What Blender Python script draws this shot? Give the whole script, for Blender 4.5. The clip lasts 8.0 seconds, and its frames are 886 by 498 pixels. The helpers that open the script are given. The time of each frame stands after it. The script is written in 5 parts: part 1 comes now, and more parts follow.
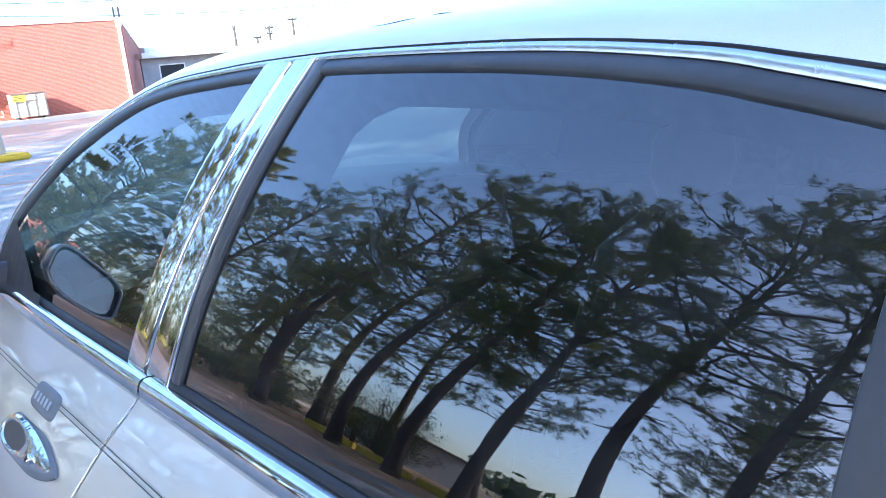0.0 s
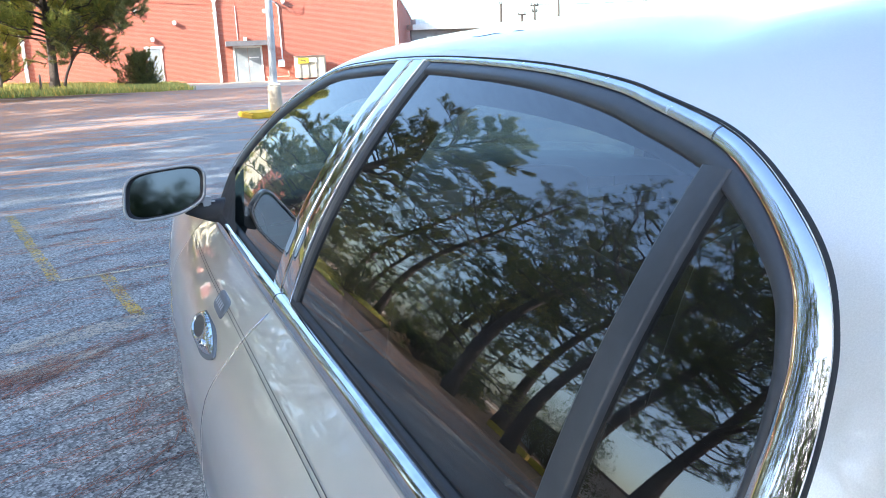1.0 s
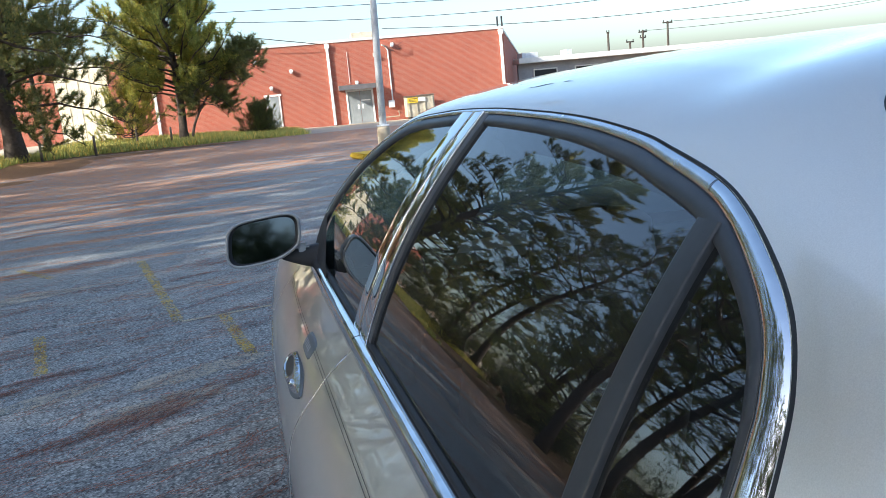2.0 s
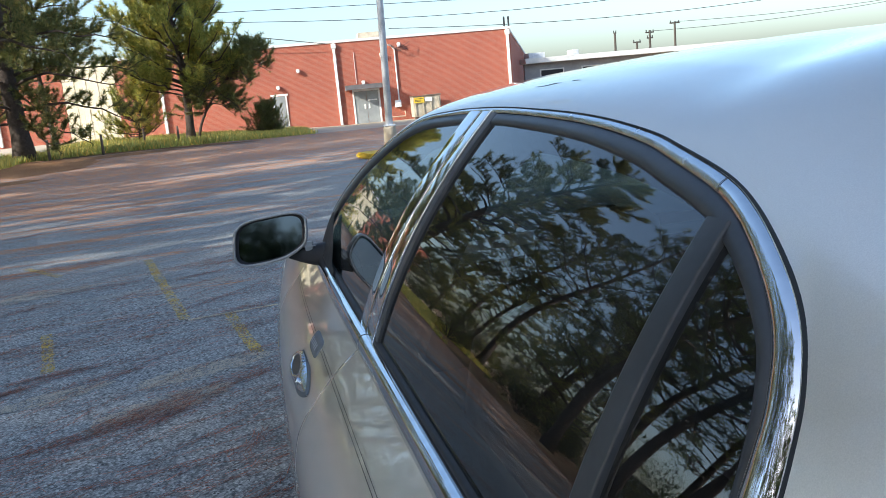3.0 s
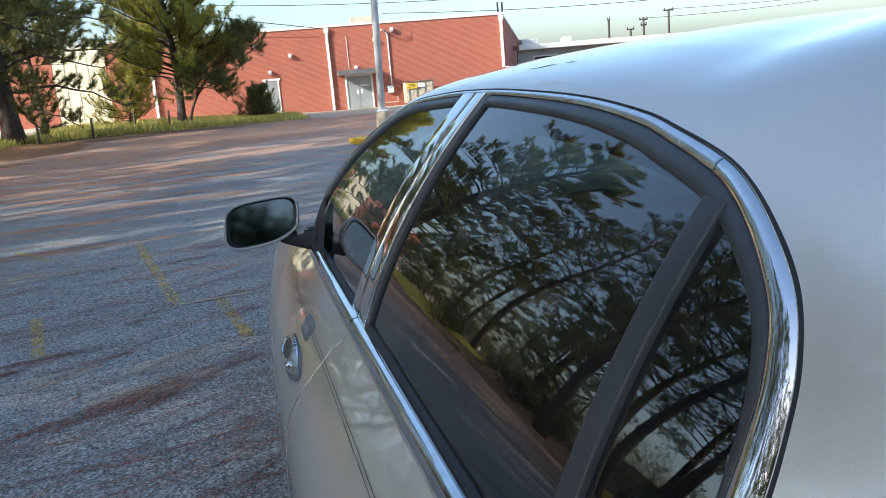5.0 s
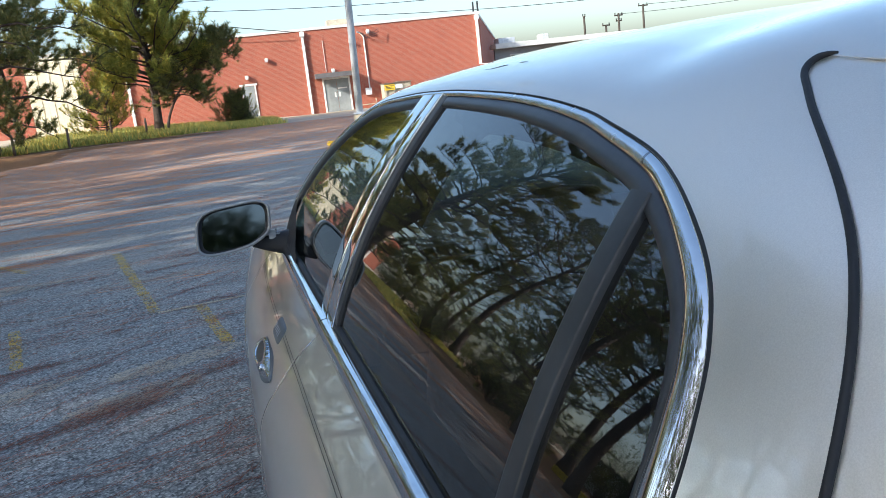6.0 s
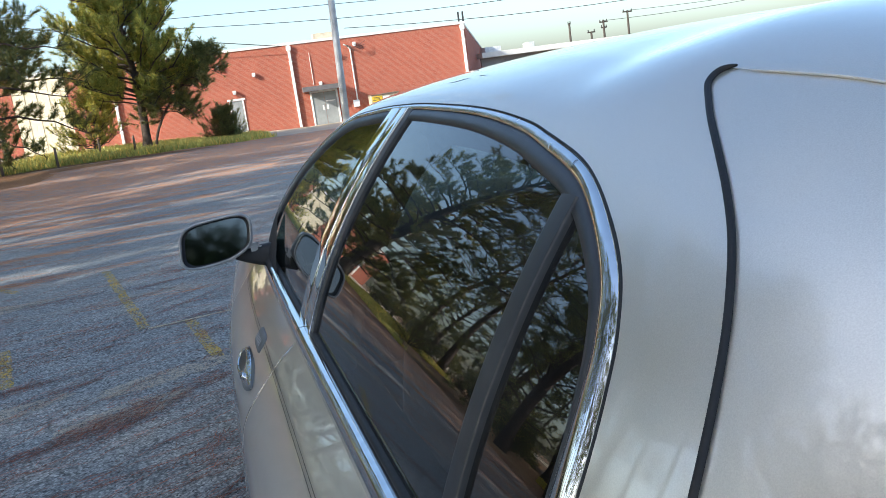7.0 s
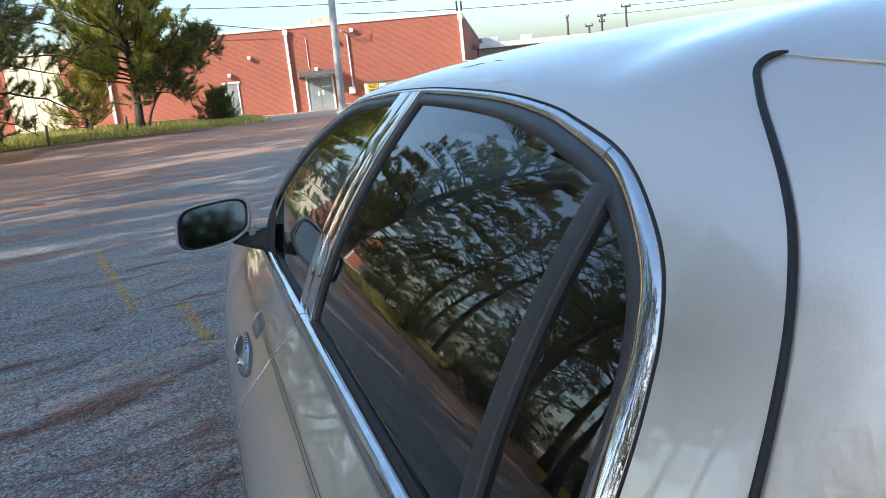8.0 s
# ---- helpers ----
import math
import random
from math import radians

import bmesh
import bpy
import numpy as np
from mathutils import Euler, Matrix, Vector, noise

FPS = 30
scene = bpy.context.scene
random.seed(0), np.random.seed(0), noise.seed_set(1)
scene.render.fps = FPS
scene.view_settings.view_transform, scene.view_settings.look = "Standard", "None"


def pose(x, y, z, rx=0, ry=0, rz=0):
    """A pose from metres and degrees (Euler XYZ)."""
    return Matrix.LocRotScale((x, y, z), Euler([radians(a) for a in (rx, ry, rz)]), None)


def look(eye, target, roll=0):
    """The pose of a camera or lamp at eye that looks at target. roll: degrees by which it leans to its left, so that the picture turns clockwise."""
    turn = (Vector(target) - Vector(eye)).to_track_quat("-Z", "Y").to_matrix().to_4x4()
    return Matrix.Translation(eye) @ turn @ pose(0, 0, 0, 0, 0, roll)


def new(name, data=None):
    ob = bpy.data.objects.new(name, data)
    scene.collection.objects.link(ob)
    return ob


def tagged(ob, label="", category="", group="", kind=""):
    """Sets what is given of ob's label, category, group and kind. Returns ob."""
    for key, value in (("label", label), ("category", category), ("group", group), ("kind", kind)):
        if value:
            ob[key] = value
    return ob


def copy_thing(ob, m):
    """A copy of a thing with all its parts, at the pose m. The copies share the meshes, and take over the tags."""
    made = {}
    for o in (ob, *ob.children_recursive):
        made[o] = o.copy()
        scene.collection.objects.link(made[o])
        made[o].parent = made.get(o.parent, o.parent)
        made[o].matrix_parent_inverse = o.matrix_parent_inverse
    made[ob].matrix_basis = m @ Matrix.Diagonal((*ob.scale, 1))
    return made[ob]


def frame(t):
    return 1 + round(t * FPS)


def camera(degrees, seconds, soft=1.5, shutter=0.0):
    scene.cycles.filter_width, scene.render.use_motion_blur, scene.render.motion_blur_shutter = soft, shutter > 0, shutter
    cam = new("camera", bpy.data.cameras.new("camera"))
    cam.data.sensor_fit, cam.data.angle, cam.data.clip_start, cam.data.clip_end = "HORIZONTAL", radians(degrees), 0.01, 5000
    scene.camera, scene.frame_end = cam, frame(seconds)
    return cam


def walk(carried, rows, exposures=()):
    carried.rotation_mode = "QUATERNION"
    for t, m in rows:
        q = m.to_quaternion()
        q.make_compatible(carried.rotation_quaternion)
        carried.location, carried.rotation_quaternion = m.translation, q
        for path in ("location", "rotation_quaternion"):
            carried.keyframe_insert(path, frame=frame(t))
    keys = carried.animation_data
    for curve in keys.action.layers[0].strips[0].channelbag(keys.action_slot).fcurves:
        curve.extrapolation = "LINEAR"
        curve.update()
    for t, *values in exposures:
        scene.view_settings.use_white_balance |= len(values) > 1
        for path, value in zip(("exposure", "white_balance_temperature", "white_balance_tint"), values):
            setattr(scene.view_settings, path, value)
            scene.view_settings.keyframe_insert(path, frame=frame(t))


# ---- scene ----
cam = camera(58.47, 8.0, 0.8)
PATH = [
    (0, -0.3440, -1.1511, 1.3968, 76.1502, 5.3534, -41.0095),
    (0.3, -0.3335, -1.2530, 1.3875, 74.3600, 0.9600, -35.8200),
    (0.5, -0.3252, -1.3271, 1.4009, 74.0434, 2.4107, -32.7075),
    (0.8, -0.2872, -1.4625, 1.4221, 75.3189, 3.0533, -25.7549),
    (1, -0.2482, -1.5094, 1.4219, 75.9623, 2.1894, -22.6651),
    (1.5, -0.1992, -1.5774, 1.4452, 77.4933, 4.4782, -17.8647),
    (2, -0.1799, -1.5930, 1.4497, 78.8492, 5.4000, -15.0065),
    (3.5, -0.1836, -1.5922, 1.4457, 78.8651, 5.2616, -14.5312),
    (4, -0.1835, -1.5844, 1.4425, 78.4773, 4.9853, -14.7758),
    (5.5, -0.1794, -1.5884, 1.4396, 77.7844, 5.0326, -15.3108),
    (6, -0.1526, -1.6238, 1.4394, 77.7481, 6.2998, -16.5994),
    (6.5, -0.1252, -1.6900, 1.4412, 77.6587, 7.6451, -18.0254),
    (7, -0.1266, -1.6964, 1.4410, 78.3387, 7.6388, -17.4555),
    (7.5, -0.1296, -1.6868, 1.4408, 78.4783, 7.2912, -17.0568),
    (8, -0.1475, -1.6519, 1.4349, 77.5861, 5.9139, -17.7556),
]
EXPOSURES = [(0, 2.54, 5150, 11), (0.6, 2.36, 5480, 8), (1.2, 2.1, 5850, 6), (1.6, 1.70, 6050, 5), (2.0, 1.34, 6000, 5), (2.6, 1.2, 6000, 5), (5.5, 1.2, 6000, 5), (6.5, 1.26, 6100, 5), (8, 1.24, 6050, 5)]
walk(cam, [(t, pose(x, y, z, rx, ry, rz)) for t, x, y, z, rx, ry, rz in PATH], EXPOSURES)

# ---- light ----
SUN_ELEVATION, SUN_AZIMUTH = radians(28), radians(250)
world = bpy.data.worlds.new("world")
scene.world = world
world.use_nodes = True
wn = world.node_tree.nodes
sky = wn.new("ShaderNodeTexSky")
sky.sky_type, sky.sun_disc = "NISHITA", False
sky.sun_elevation, sky.sun_rotation = SUN_ELEVATION, SUN_AZIMUTH
sky.air_density, sky.dust_density, sky.ozone_density = 1.0, 2.8, 1.6
wn["Background"].inputs["Strength"].default_value = 0.15
world.node_tree.links.new(sky.outputs[0], wn["Background"].inputs["Color"])
sun_data = bpy.data.lights.new("sun", "SUN")
sun_data.energy, sun_data.angle, sun_data.color = 3.4, radians(0.53), (1.0, 0.93, 0.82)
sun = new("sun", sun_data)
sun_way = Vector((math.sin(SUN_AZIMUTH) * math.cos(SUN_ELEVATION), math.cos(SUN_AZIMUTH) * math.cos(SUN_ELEVATION), math.sin(SUN_ELEVATION)))
sun.matrix_world = look(sun_way * 60, (0, 0, 0))


# ---- materials ----
class Nodes:
    """A short way to write a material's nodes."""

    def __init__(self, name, rough=0.5, metal=0.0):
        self.mat = bpy.data.materials.new(name)
        self.mat.use_nodes = True
        self.t = self.mat.node_tree
        self.p = self.t.nodes["Principled BSDF"]
        self.p.inputs["Roughness"].default_value = rough
        self.p.inputs["Metallic"].default_value = metal

    def add(self, kind, **values):
        n = self.t.nodes.new(kind)
        for key, value in values.items():
            n.inputs[key.replace("_", " ")].default_value = value
        return n

    def link(self, a, b):
        self.t.links.new(a, b)

    def place(self, scale=(1, 1, 1), turn=0.0, local=True):
        c = self.add("ShaderNodeTexCoord")
        m = self.add("ShaderNodeMapping", Scale=scale, Rotation=(0, 0, radians(turn)))
        self.link(c.outputs["Object"], m.inputs["Vector"])
        return m.outputs[0]

    def noise(self, where, scale, detail=4.0, rough=0.55):
        n = self.add("ShaderNodeTexNoise", Scale=scale, Detail=detail, Roughness=rough)
        self.link(where, n.inputs["Vector"])
        return n.outputs["Fac"]

    def ramp(self, value, *stops):
        n = self.add("ShaderNodeValToRGB")
        e = n.color_ramp.elements
        while len(e) < len(stops):
            e.new(0.5)
        for k, (at, c) in zip(e, stops):
            k.position = at
            k.color = (c, c, c, 1) if isinstance(c, (int, float)) else (*c, 1)
        self.link(value, n.inputs["Fac"])
        return n.outputs["Color"]

    def mix(self, fac, a, b, how="MIX"):
        n = self.t.nodes.new("ShaderNodeMix")
        n.data_type, n.blend_type = "RGBA", how
        for socket, v in ((n.inputs[0], fac), (n.inputs[6], a), (n.inputs[7], b)):
            if isinstance(v, (int, float)):
                socket.default_value = v
            elif isinstance(v, tuple):
                socket.default_value = (*v, 1)
            else:
                self.link(v, socket)
        return n.outputs[2]

    def color(self, c):
        if isinstance(c, tuple):
            self.p.inputs["Base Color"].default_value = (*c, 1)
        else:
            self.link(c, self.p.inputs["Base Color"])
        return self

    def rough(self, v):
        self.link(v, self.p.inputs["Roughness"])
        return self

    def bump(self, height, strength=0.3, distance=0.01):
        b = self.add("ShaderNodeBump", Strength=strength, Distance=distance)
        self.link(height, b.inputs["Height"])
        self.link(b.outputs[0], self.p.inputs["Normal"])
        return self


def plain(name, c, rough=0.5, metal=0.0, scale=8.0, spread=0.25, bump=0.1, distance=0.004):
    m = Nodes(name, rough, metal)
    where = m.place()
    n, fine = m.noise(where, scale, 5), m.noise(where, scale * 9, 3)
    lo, hi = tuple(v * (1 - spread) for v in c), tuple(min(1, v * (1 + spread)) for v in c)
    m.color(m.mix(0.25, m.ramp(n, (0.3, lo), (0.7, hi)), m.ramp(fine, (0.35, lo), (0.65, hi))))
    m.rough(m.ramp(n, (0.2, max(0.02, rough - 0.08)), (0.8, min(1, rough + 0.08))))
    return m.bump(fine, bump, distance).mat


def car_paint():
    m = Nodes("silver_paint", 0.34, 0.68)
    where = m.place()
    flake, dust, film = m.noise(where, 900, 2), m.noise(where, 3.0, 6, 0.65), m.noise(where, 40, 5)
    base = m.ramp(flake, (0.3, (0.76, 0.70, 0.615)), (0.7, (0.87, 0.81, 0.72)))
    m.color(m.mix(m.ramp(dust, (0.35, 0.0), (0.8, 0.35)), base, (0.74, 0.68, 0.59)))
    m.rough(m.ramp(film, (0.3, 0.30), (0.75, 0.38)))
    m.p.inputs["Coat Weight"].default_value = 1.0
    m.link(m.ramp(dust, (0.3, 0.008), (0.8, 0.03)), m.p.inputs["Coat Roughness"])
    m.p.inputs["Coat IOR"].default_value = 1.75
    m.p.inputs["Specular Tint"].default_value = (0.35, 0.35, 0.35, 1)
    return m.mat


def chrome_metal(name="chrome", wave=0.15, dull=0.0, ripple=9):
    m = Nodes(name, 0.07, 1.0)
    where = m.place()
    m.color(m.ramp(m.noise(where, 30, 5), (0.3, (0.66, 0.67, 0.69)), (0.7, (0.78, 0.79, 0.80))))
    m.rough(m.ramp(m.noise(where, 60, 6), (0.35, 0.02 + dull), (0.85, 0.10 + dull)))
    return m.bump(m.noise(where, ripple, 2), wave, 0.003).mat


def tinted_glass(name, tint, dirt=0.05):
    m = Nodes(name)
    t = m.t
    where = m.place()
    clear = m.add("ShaderNodeBsdfTransparent", Color=(*tint, 1))
    gloss = m.add("ShaderNodeBsdfGlossy", Color=(1, 1, 1, 1), Roughness=0.0)
    bump = m.add("ShaderNodeBump", Strength=0.012, Distance=0.002)
    m.link(m.noise(where, 6, 2), bump.inputs["Height"])
    m.link(bump.outputs[0], gloss.inputs["Normal"])
    fres = m.add("ShaderNodeFresnel", IOR=1.92)
    mix = m.add("ShaderNodeMixShader")
    m.link(fres.outputs[0], mix.inputs[0])
    m.link(clear.outputs[0], mix.inputs[1])
    m.link(gloss.outputs[0], mix.inputs[2])
    film = m.add("ShaderNodeBsdfDiffuse", Color=(0.35, 0.34, 0.32, 1))
    over = m.add("ShaderNodeMixShader")
    m.link(m.ramp(m.noise(where, 5, 7, 0.7), (0.35, 0.0), (0.85, dirt)), over.inputs[0])
    m.link(mix.outputs[0], over.inputs[1])
    m.link(film.outputs[0], over.inputs[2])
    m.link(over.outputs[0], t.nodes["Material Output"].inputs["Surface"])
    return m.mat


def asphalt():
    m = Nodes("worn_asphalt", 0.9)
    where, along = m.place(), m.place((0.24, 2.3, 1), -20)
    big, mid = m.noise(where, 0.35, 6, 0.6), m.noise(where, 2.2, 6, 0.65)
    grit = m.noise(where, 240, 2)
    stones = m.add("ShaderNodeTexVoronoi", Scale=82.0)
    m.link(where, stones.inputs["Vector"])
    # pale worn stones of every grey in a dark binder
    stone = m.ramp(stones.outputs["Color"], (0.08, (0.094, 0.096, 0.094)), (0.3, (0.236, 0.243, 0.238)), (0.65, (0.33, 0.338, 0.33)), (0.95, (0.50, 0.508, 0.49)))
    base = m.mix(m.ramp(stones.outputs["Distance"], (0.45, 0.0), (0.75, 0.6)), stone, (0.045, 0.045, 0.048))
    clump = m.noise(where, 26, 5, 0.75)
    base = m.mix(m.ramp(clump, (0.38, 0.55), (0.47, 0.0)), base, (0.035, 0.035, 0.037))
    pits = m.add("ShaderNodeTexVoronoi", Scale=14.0)
    m.link(where, pits.inputs["Vector"])
    base = m.mix(m.ramp(pits.outputs["Distance"], (0.07, 0.9), (0.14, 0.0)), base, (0.02, 0.02, 0.02))
    holes = m.add("ShaderNodeTexVoronoi", Scale=31.0)
    m.link(where, holes.inputs["Vector"])
    base = m.mix(m.ramp(holes.outputs["Distance"], (0.12, 0.85), (0.2, 0.0)), base, (0.025, 0.025, 0.025))
    sand = m.noise(along, 0.6, 7, 0.6)
    base = m.mix(m.ramp(sand, (0.56, 0.0), (0.68, 0.5)), base, (0.42, 0.36, 0.28))
    base = m.mix(m.ramp(big, (0.35, 0.0), (0.7, 0.28)), base, m.mix(0.5, base, (0.34, 0.31, 0.27)))
    straw = m.noise(along, 0.9, 9, 0.68)
    straw_fine = m.noise(along, 9.0, 6, 0.7)
    # straw lies thicker towards the pines
    c = m.add("ShaderNodeTexCoord")
    sep = m.add("ShaderNodeSeparateXYZ")
    m.link(c.outputs["Object"], sep.inputs[0])
    near = m.add("ShaderNodeMath")
    near.operation = "MULTIPLY_ADD"
    near.inputs[1].default_value, near.inputs[2].default_value = -1.2, 0.0
    m.link(sep.outputs[0], near.inputs[0])
    total = m.add("ShaderNodeMath")
    m.link(near.outputs[0], total.inputs[0])
    m.link(sep.outputs[1], total.inputs[1])
    wide = m.add("ShaderNodeMapRange")
    for key, value in (("From Min", 4.0), ("From Max", 27.0), ("To Min", -0.035), ("To Max", 0.20)):
        wide.inputs[key].default_value = value
    m.link(total.outputs[0], wide.inputs["Value"])
    more = m.add("ShaderNodeMath")
    m.link(straw, more.inputs[0])
    m.link(wide.outputs[0], more.inputs[1])
    cover = m.mix(1.0, m.ramp(more.outputs[0], (0.57, 0.0), (0.63, 1.0)), m.ramp(straw_fine, (0.40, 0.0), (0.54, 1.0)), "MULTIPLY")
    brown = m.ramp(straw_fine, (0.35, (0.15, 0.044, 0.013)), (0.66, (0.70, 0.28, 0.085)))
    base = m.mix(m.mix(1.0, cover, (0.9, 0.9, 0.9), "MULTIPLY"), base, brown)
    warp = m.add("ShaderNodeTexNoise", Scale=1.1, Detail=4.0)
    m.link(where, warp.inputs["Vector"])
    pushed = m.mix(0.22, where, warp.outputs["Color"])
    crack = m.add("ShaderNodeTexVoronoi", Scale=1.05)
    crack.feature = "DISTANCE_TO_EDGE"
    m.link(pushed, crack.inputs["Vector"])
    line = m.ramp(crack.outputs["Distance"], (0.0, 1.0), (0.007, 0.0))
    line = m.mix(1.0, line, m.ramp(mid, (0.46, 0.0), (0.58, 1.0)), "MULTIPLY")
    base = m.mix(m.mix(1.0, line, (0.7, 0.7, 0.7), "MULTIPLY"), base, (0.03, 0.028, 0.027))
    m.color(base)
    height = m.mix(0.5, m.mix(0.4, stones.outputs["Distance"], grit), m.mix(1.0, (1, 1, 1), line, "SUBTRACT"))
    return m.bump(height, 0.8, 0.01).mat


def earth(name, a, b, c):
    m = Nodes(name, 0.95)
    where = m.place()
    n, f = m.noise(where, 0.6, 8, 0.7), m.noise(where, 14, 5, 0.7)
    m.color(m.mix(m.ramp(n, (0.4, 0.0), (0.62, 1.0)), m.ramp(f, (0.3, a), (0.7, b)), c))
    return m.bump(f, 0.8, 0.05).mat


def brick_wall():
    m = Nodes("red_brick", 0.85)
    c = m.add("ShaderNodeTexCoord")
    sep = m.add("ShaderNodeSeparateXYZ")
    com = m.add("ShaderNodeCombineXYZ")
    m.link(c.outputs["Object"], sep.inputs[0])
    m.link(sep.outputs[0], com.inputs[0])
    m.link(sep.outputs[2], com.inputs[1])
    b = m.add("ShaderNodeTexBrick", Color1=(0.37, 0.092, 0.052, 1), Color2=(0.28, 0.066, 0.038, 1), Mortar=(0.38, 0.22, 0.165, 1),
              Scale=1.0, Mortar_Size=0.006, Bias=0.0, Brick_Width=0.21, Row_Height=0.075)
    m.link(com.outputs[0], b.inputs["Vector"])
    n = m.noise(c.outputs["Object"], 0.5, 7, 0.65)
    m.color(m.mix(m.ramp(n, (0.35, 0.0), (0.75, 0.45)), b.outputs["Color"], (0.40, 0.125, 0.075)))
    return m.bump(b.outputs["Fac"], -0.4, 0.006).mat


def needle_leaf(name, dark, light):
    m = Nodes(name, 0.6)
    g = m.add("ShaderNodeNewGeometry")
    col = m.ramp(g.outputs["Random Per Island"], (0.0, dark), (0.75, light), (1.0, tuple(v * k for v, k in zip(light, (1.7, 1.15, 0.9)))))
    m.color(col)
    thin = m.add("ShaderNodeBsdfTranslucent")
    m.link(col, thin.inputs["Color"])
    mix = m.add("ShaderNodeMixShader", Fac=0.42)
    m.link(m.p.outputs[0], mix.inputs[1])
    m.link(thin.outputs[0], mix.inputs[2])
    m.link(mix.outputs[0], m.t.nodes["Material Output"].inputs["Surface"])
    return m.mat


def worn_paint(name, c, wear):
    """Road paint worn through to the asphalt between its remaining specks."""
    m = Nodes(name, 0.85)
    where = m.place()
    n, f = m.noise(where, 9, 8, 0.75), m.noise(where, 80, 3, 0.7)
    m.color(m.ramp(f, (0.3, tuple(v * 0.6 for v in c)), (0.65, c)))
    m.link(m.ramp(m.mix(0.6, n, f), (wear, 0.0), (wear + 0.035, 0.95)), m.p.inputs["Alpha"])
    return m.bump(f, 0.6, 0.006).mat


SATIN = chrome_metal("satin_trim", 0.05, 0.2)
PAINT, CHROME, STEEL = car_paint(), chrome_metal(), chrome_metal("polished_steel", 0.06)
HANDLE_CHROME = chrome_metal("rippled_chrome", 0.9, 0.0, 42)
GLASS, FRONT_GLASS = tinted_glass("tinted_glass", (0.27, 0.32, 0.32)), tinted_glass("light_tinted_glass", (0.36, 0.42, 0.40))
GLASS_FRONT = tinted_glass("windscreen_glass", (0.62, 0.74, 0.66))
BLACK_TRIM = plain("black_trim", (0.036, 0.039, 0.044), 0.42, bump=0.05)
GREY_TRIM = plain("grey_trim", (0.30, 0.30, 0.30), 0.4, 0.3, bump=0.05)
RUBBER = plain("black_rubber", (0.012, 0.0125, 0.015), 0.62, scale=30)
PLASTIC = plain("grey_plastic", (0.11, 0.12, 0.13), 0.5, scale=30)
LEATHER = plain("grey_leather", (0.035, 0.034, 0.034), 0.5, scale=20, bump=0.3)
CLOTH = plain("headliner_cloth", (0.16, 0.155, 0.145), 0.9, scale=40)
DARK = plain("dark_void", (0.012, 0.012, 0.013), 0.9)
STRIPE = plain("stripe_paint", (0.035, 0.033, 0.032), 0.4)
MIRROR = Nodes("mirror_glass", 0.045, 1.0).color((0.085, 0.10, 0.115)).mat
ASPHALT, YELLOW = asphalt(), worn_paint("worn_yellow_paint", (0.64, 0.42, 0.08), 0.495)
CURB_YELLOW = plain("curb_yellow", (0.55, 0.36, 0.02), 0.75, scale=6)
SOIL = earth("pine_straw_soil", (0.11, 0.046, 0.02), (0.34, 0.155, 0.062), (0.15, 0.105, 0.04))
CONCRETE = plain("pale_concrete", (0.42, 0.345, 0.255), 0.9, scale=1.2, spread=0.2, bump=0.3)
FAINT_WHITE = worn_paint("faded_white_paint", (0.66, 0.58, 0.40), 0.43)
SAND = worn_paint("washed_sand", (0.50, 0.43, 0.34), 0.475)
BRICK = brick_wall()
WHITE = plain("white_paint", (0.72, 0.70, 0.66), 0.7, scale=1.5, spread=0.12)
CREAM = plain("cream_metal", (0.70, 0.62, 0.45), 0.7, scale=0.8, spread=0.12)
DOOR_GREY = plain("grey_door_paint", (0.27, 0.28, 0.275), 0.6, scale=1.5)
CANOPY = plain("dark_canopy", (0.13, 0.12, 0.12), 0.7, scale=3)
GALV = plain("galvanised_steel", (0.66, 0.67, 0.69), 0.5, 0.1, scale=4)
BIN_TAN = plain("tan_bin_paint", (0.42, 0.36, 0.27), 0.7, scale=2.5, spread=0.35)
SIGN_YELLOW = plain("sign_yellow", (0.75, 0.50, 0.03), 0.6)
WOOD_POLE = plain("weathered_wood", (0.17, 0.13, 0.10), 0.9, scale=5, bump=0.4)
POLE_DARK = plain("dark_pole_wood", (0.05, 0.04, 0.032), 0.9, scale=5)
WIRE = plain("black_wire", (0.03, 0.03, 0.032), 0.6)
BARK = plain("pine_bark", (0.085, 0.062, 0.05), 0.95, scale=9, spread=0.45, bump=1.0, distance=0.03)
# one pine foliage in three tones; MID and SUN carry painted-in sunlight
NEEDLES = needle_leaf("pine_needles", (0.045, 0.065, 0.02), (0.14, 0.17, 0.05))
NEEDLES_SUN = needle_leaf("sunlit_pine_needles", (0.19, 0.22, 0.045), (0.58, 0.58, 0.14))
NEEDLES_MID = needle_leaf("half_sunlit_pine_needles", (0.065, 0.085, 0.026), (0.25, 0.26, 0.085))
GRASS = needle_leaf("dry_grass", (0.28, 0.29, 0.06), (0.62, 0.58, 0.17))
FAR_GREEN = needle_leaf("far_leaves", (0.03, 0.05, 0.02), (0.07, 0.10, 0.035))
TYRE = plain("tyre_rubber", (0.02, 0.02, 0.021), 0.8, scale=30)


# ---- building blocks ----
def part(name, bm, material, parent=None, label="", smooth=False, kind=""):
    me = bpy.data.meshes.new(name)
    if isinstance(bm, tuple):
        me.from_pydata(bm[0], [], bm[1])
    else:
        bm.to_mesh(me)
        bm.free()
    me.materials.append(material)
    if smooth:
        me.polygons.foreach_set("use_smooth", [True] * len(me.polygons))
    me.update()
    ob = new(name, me)
    ob.parent = parent
    return tagged(ob, label, kind=kind)


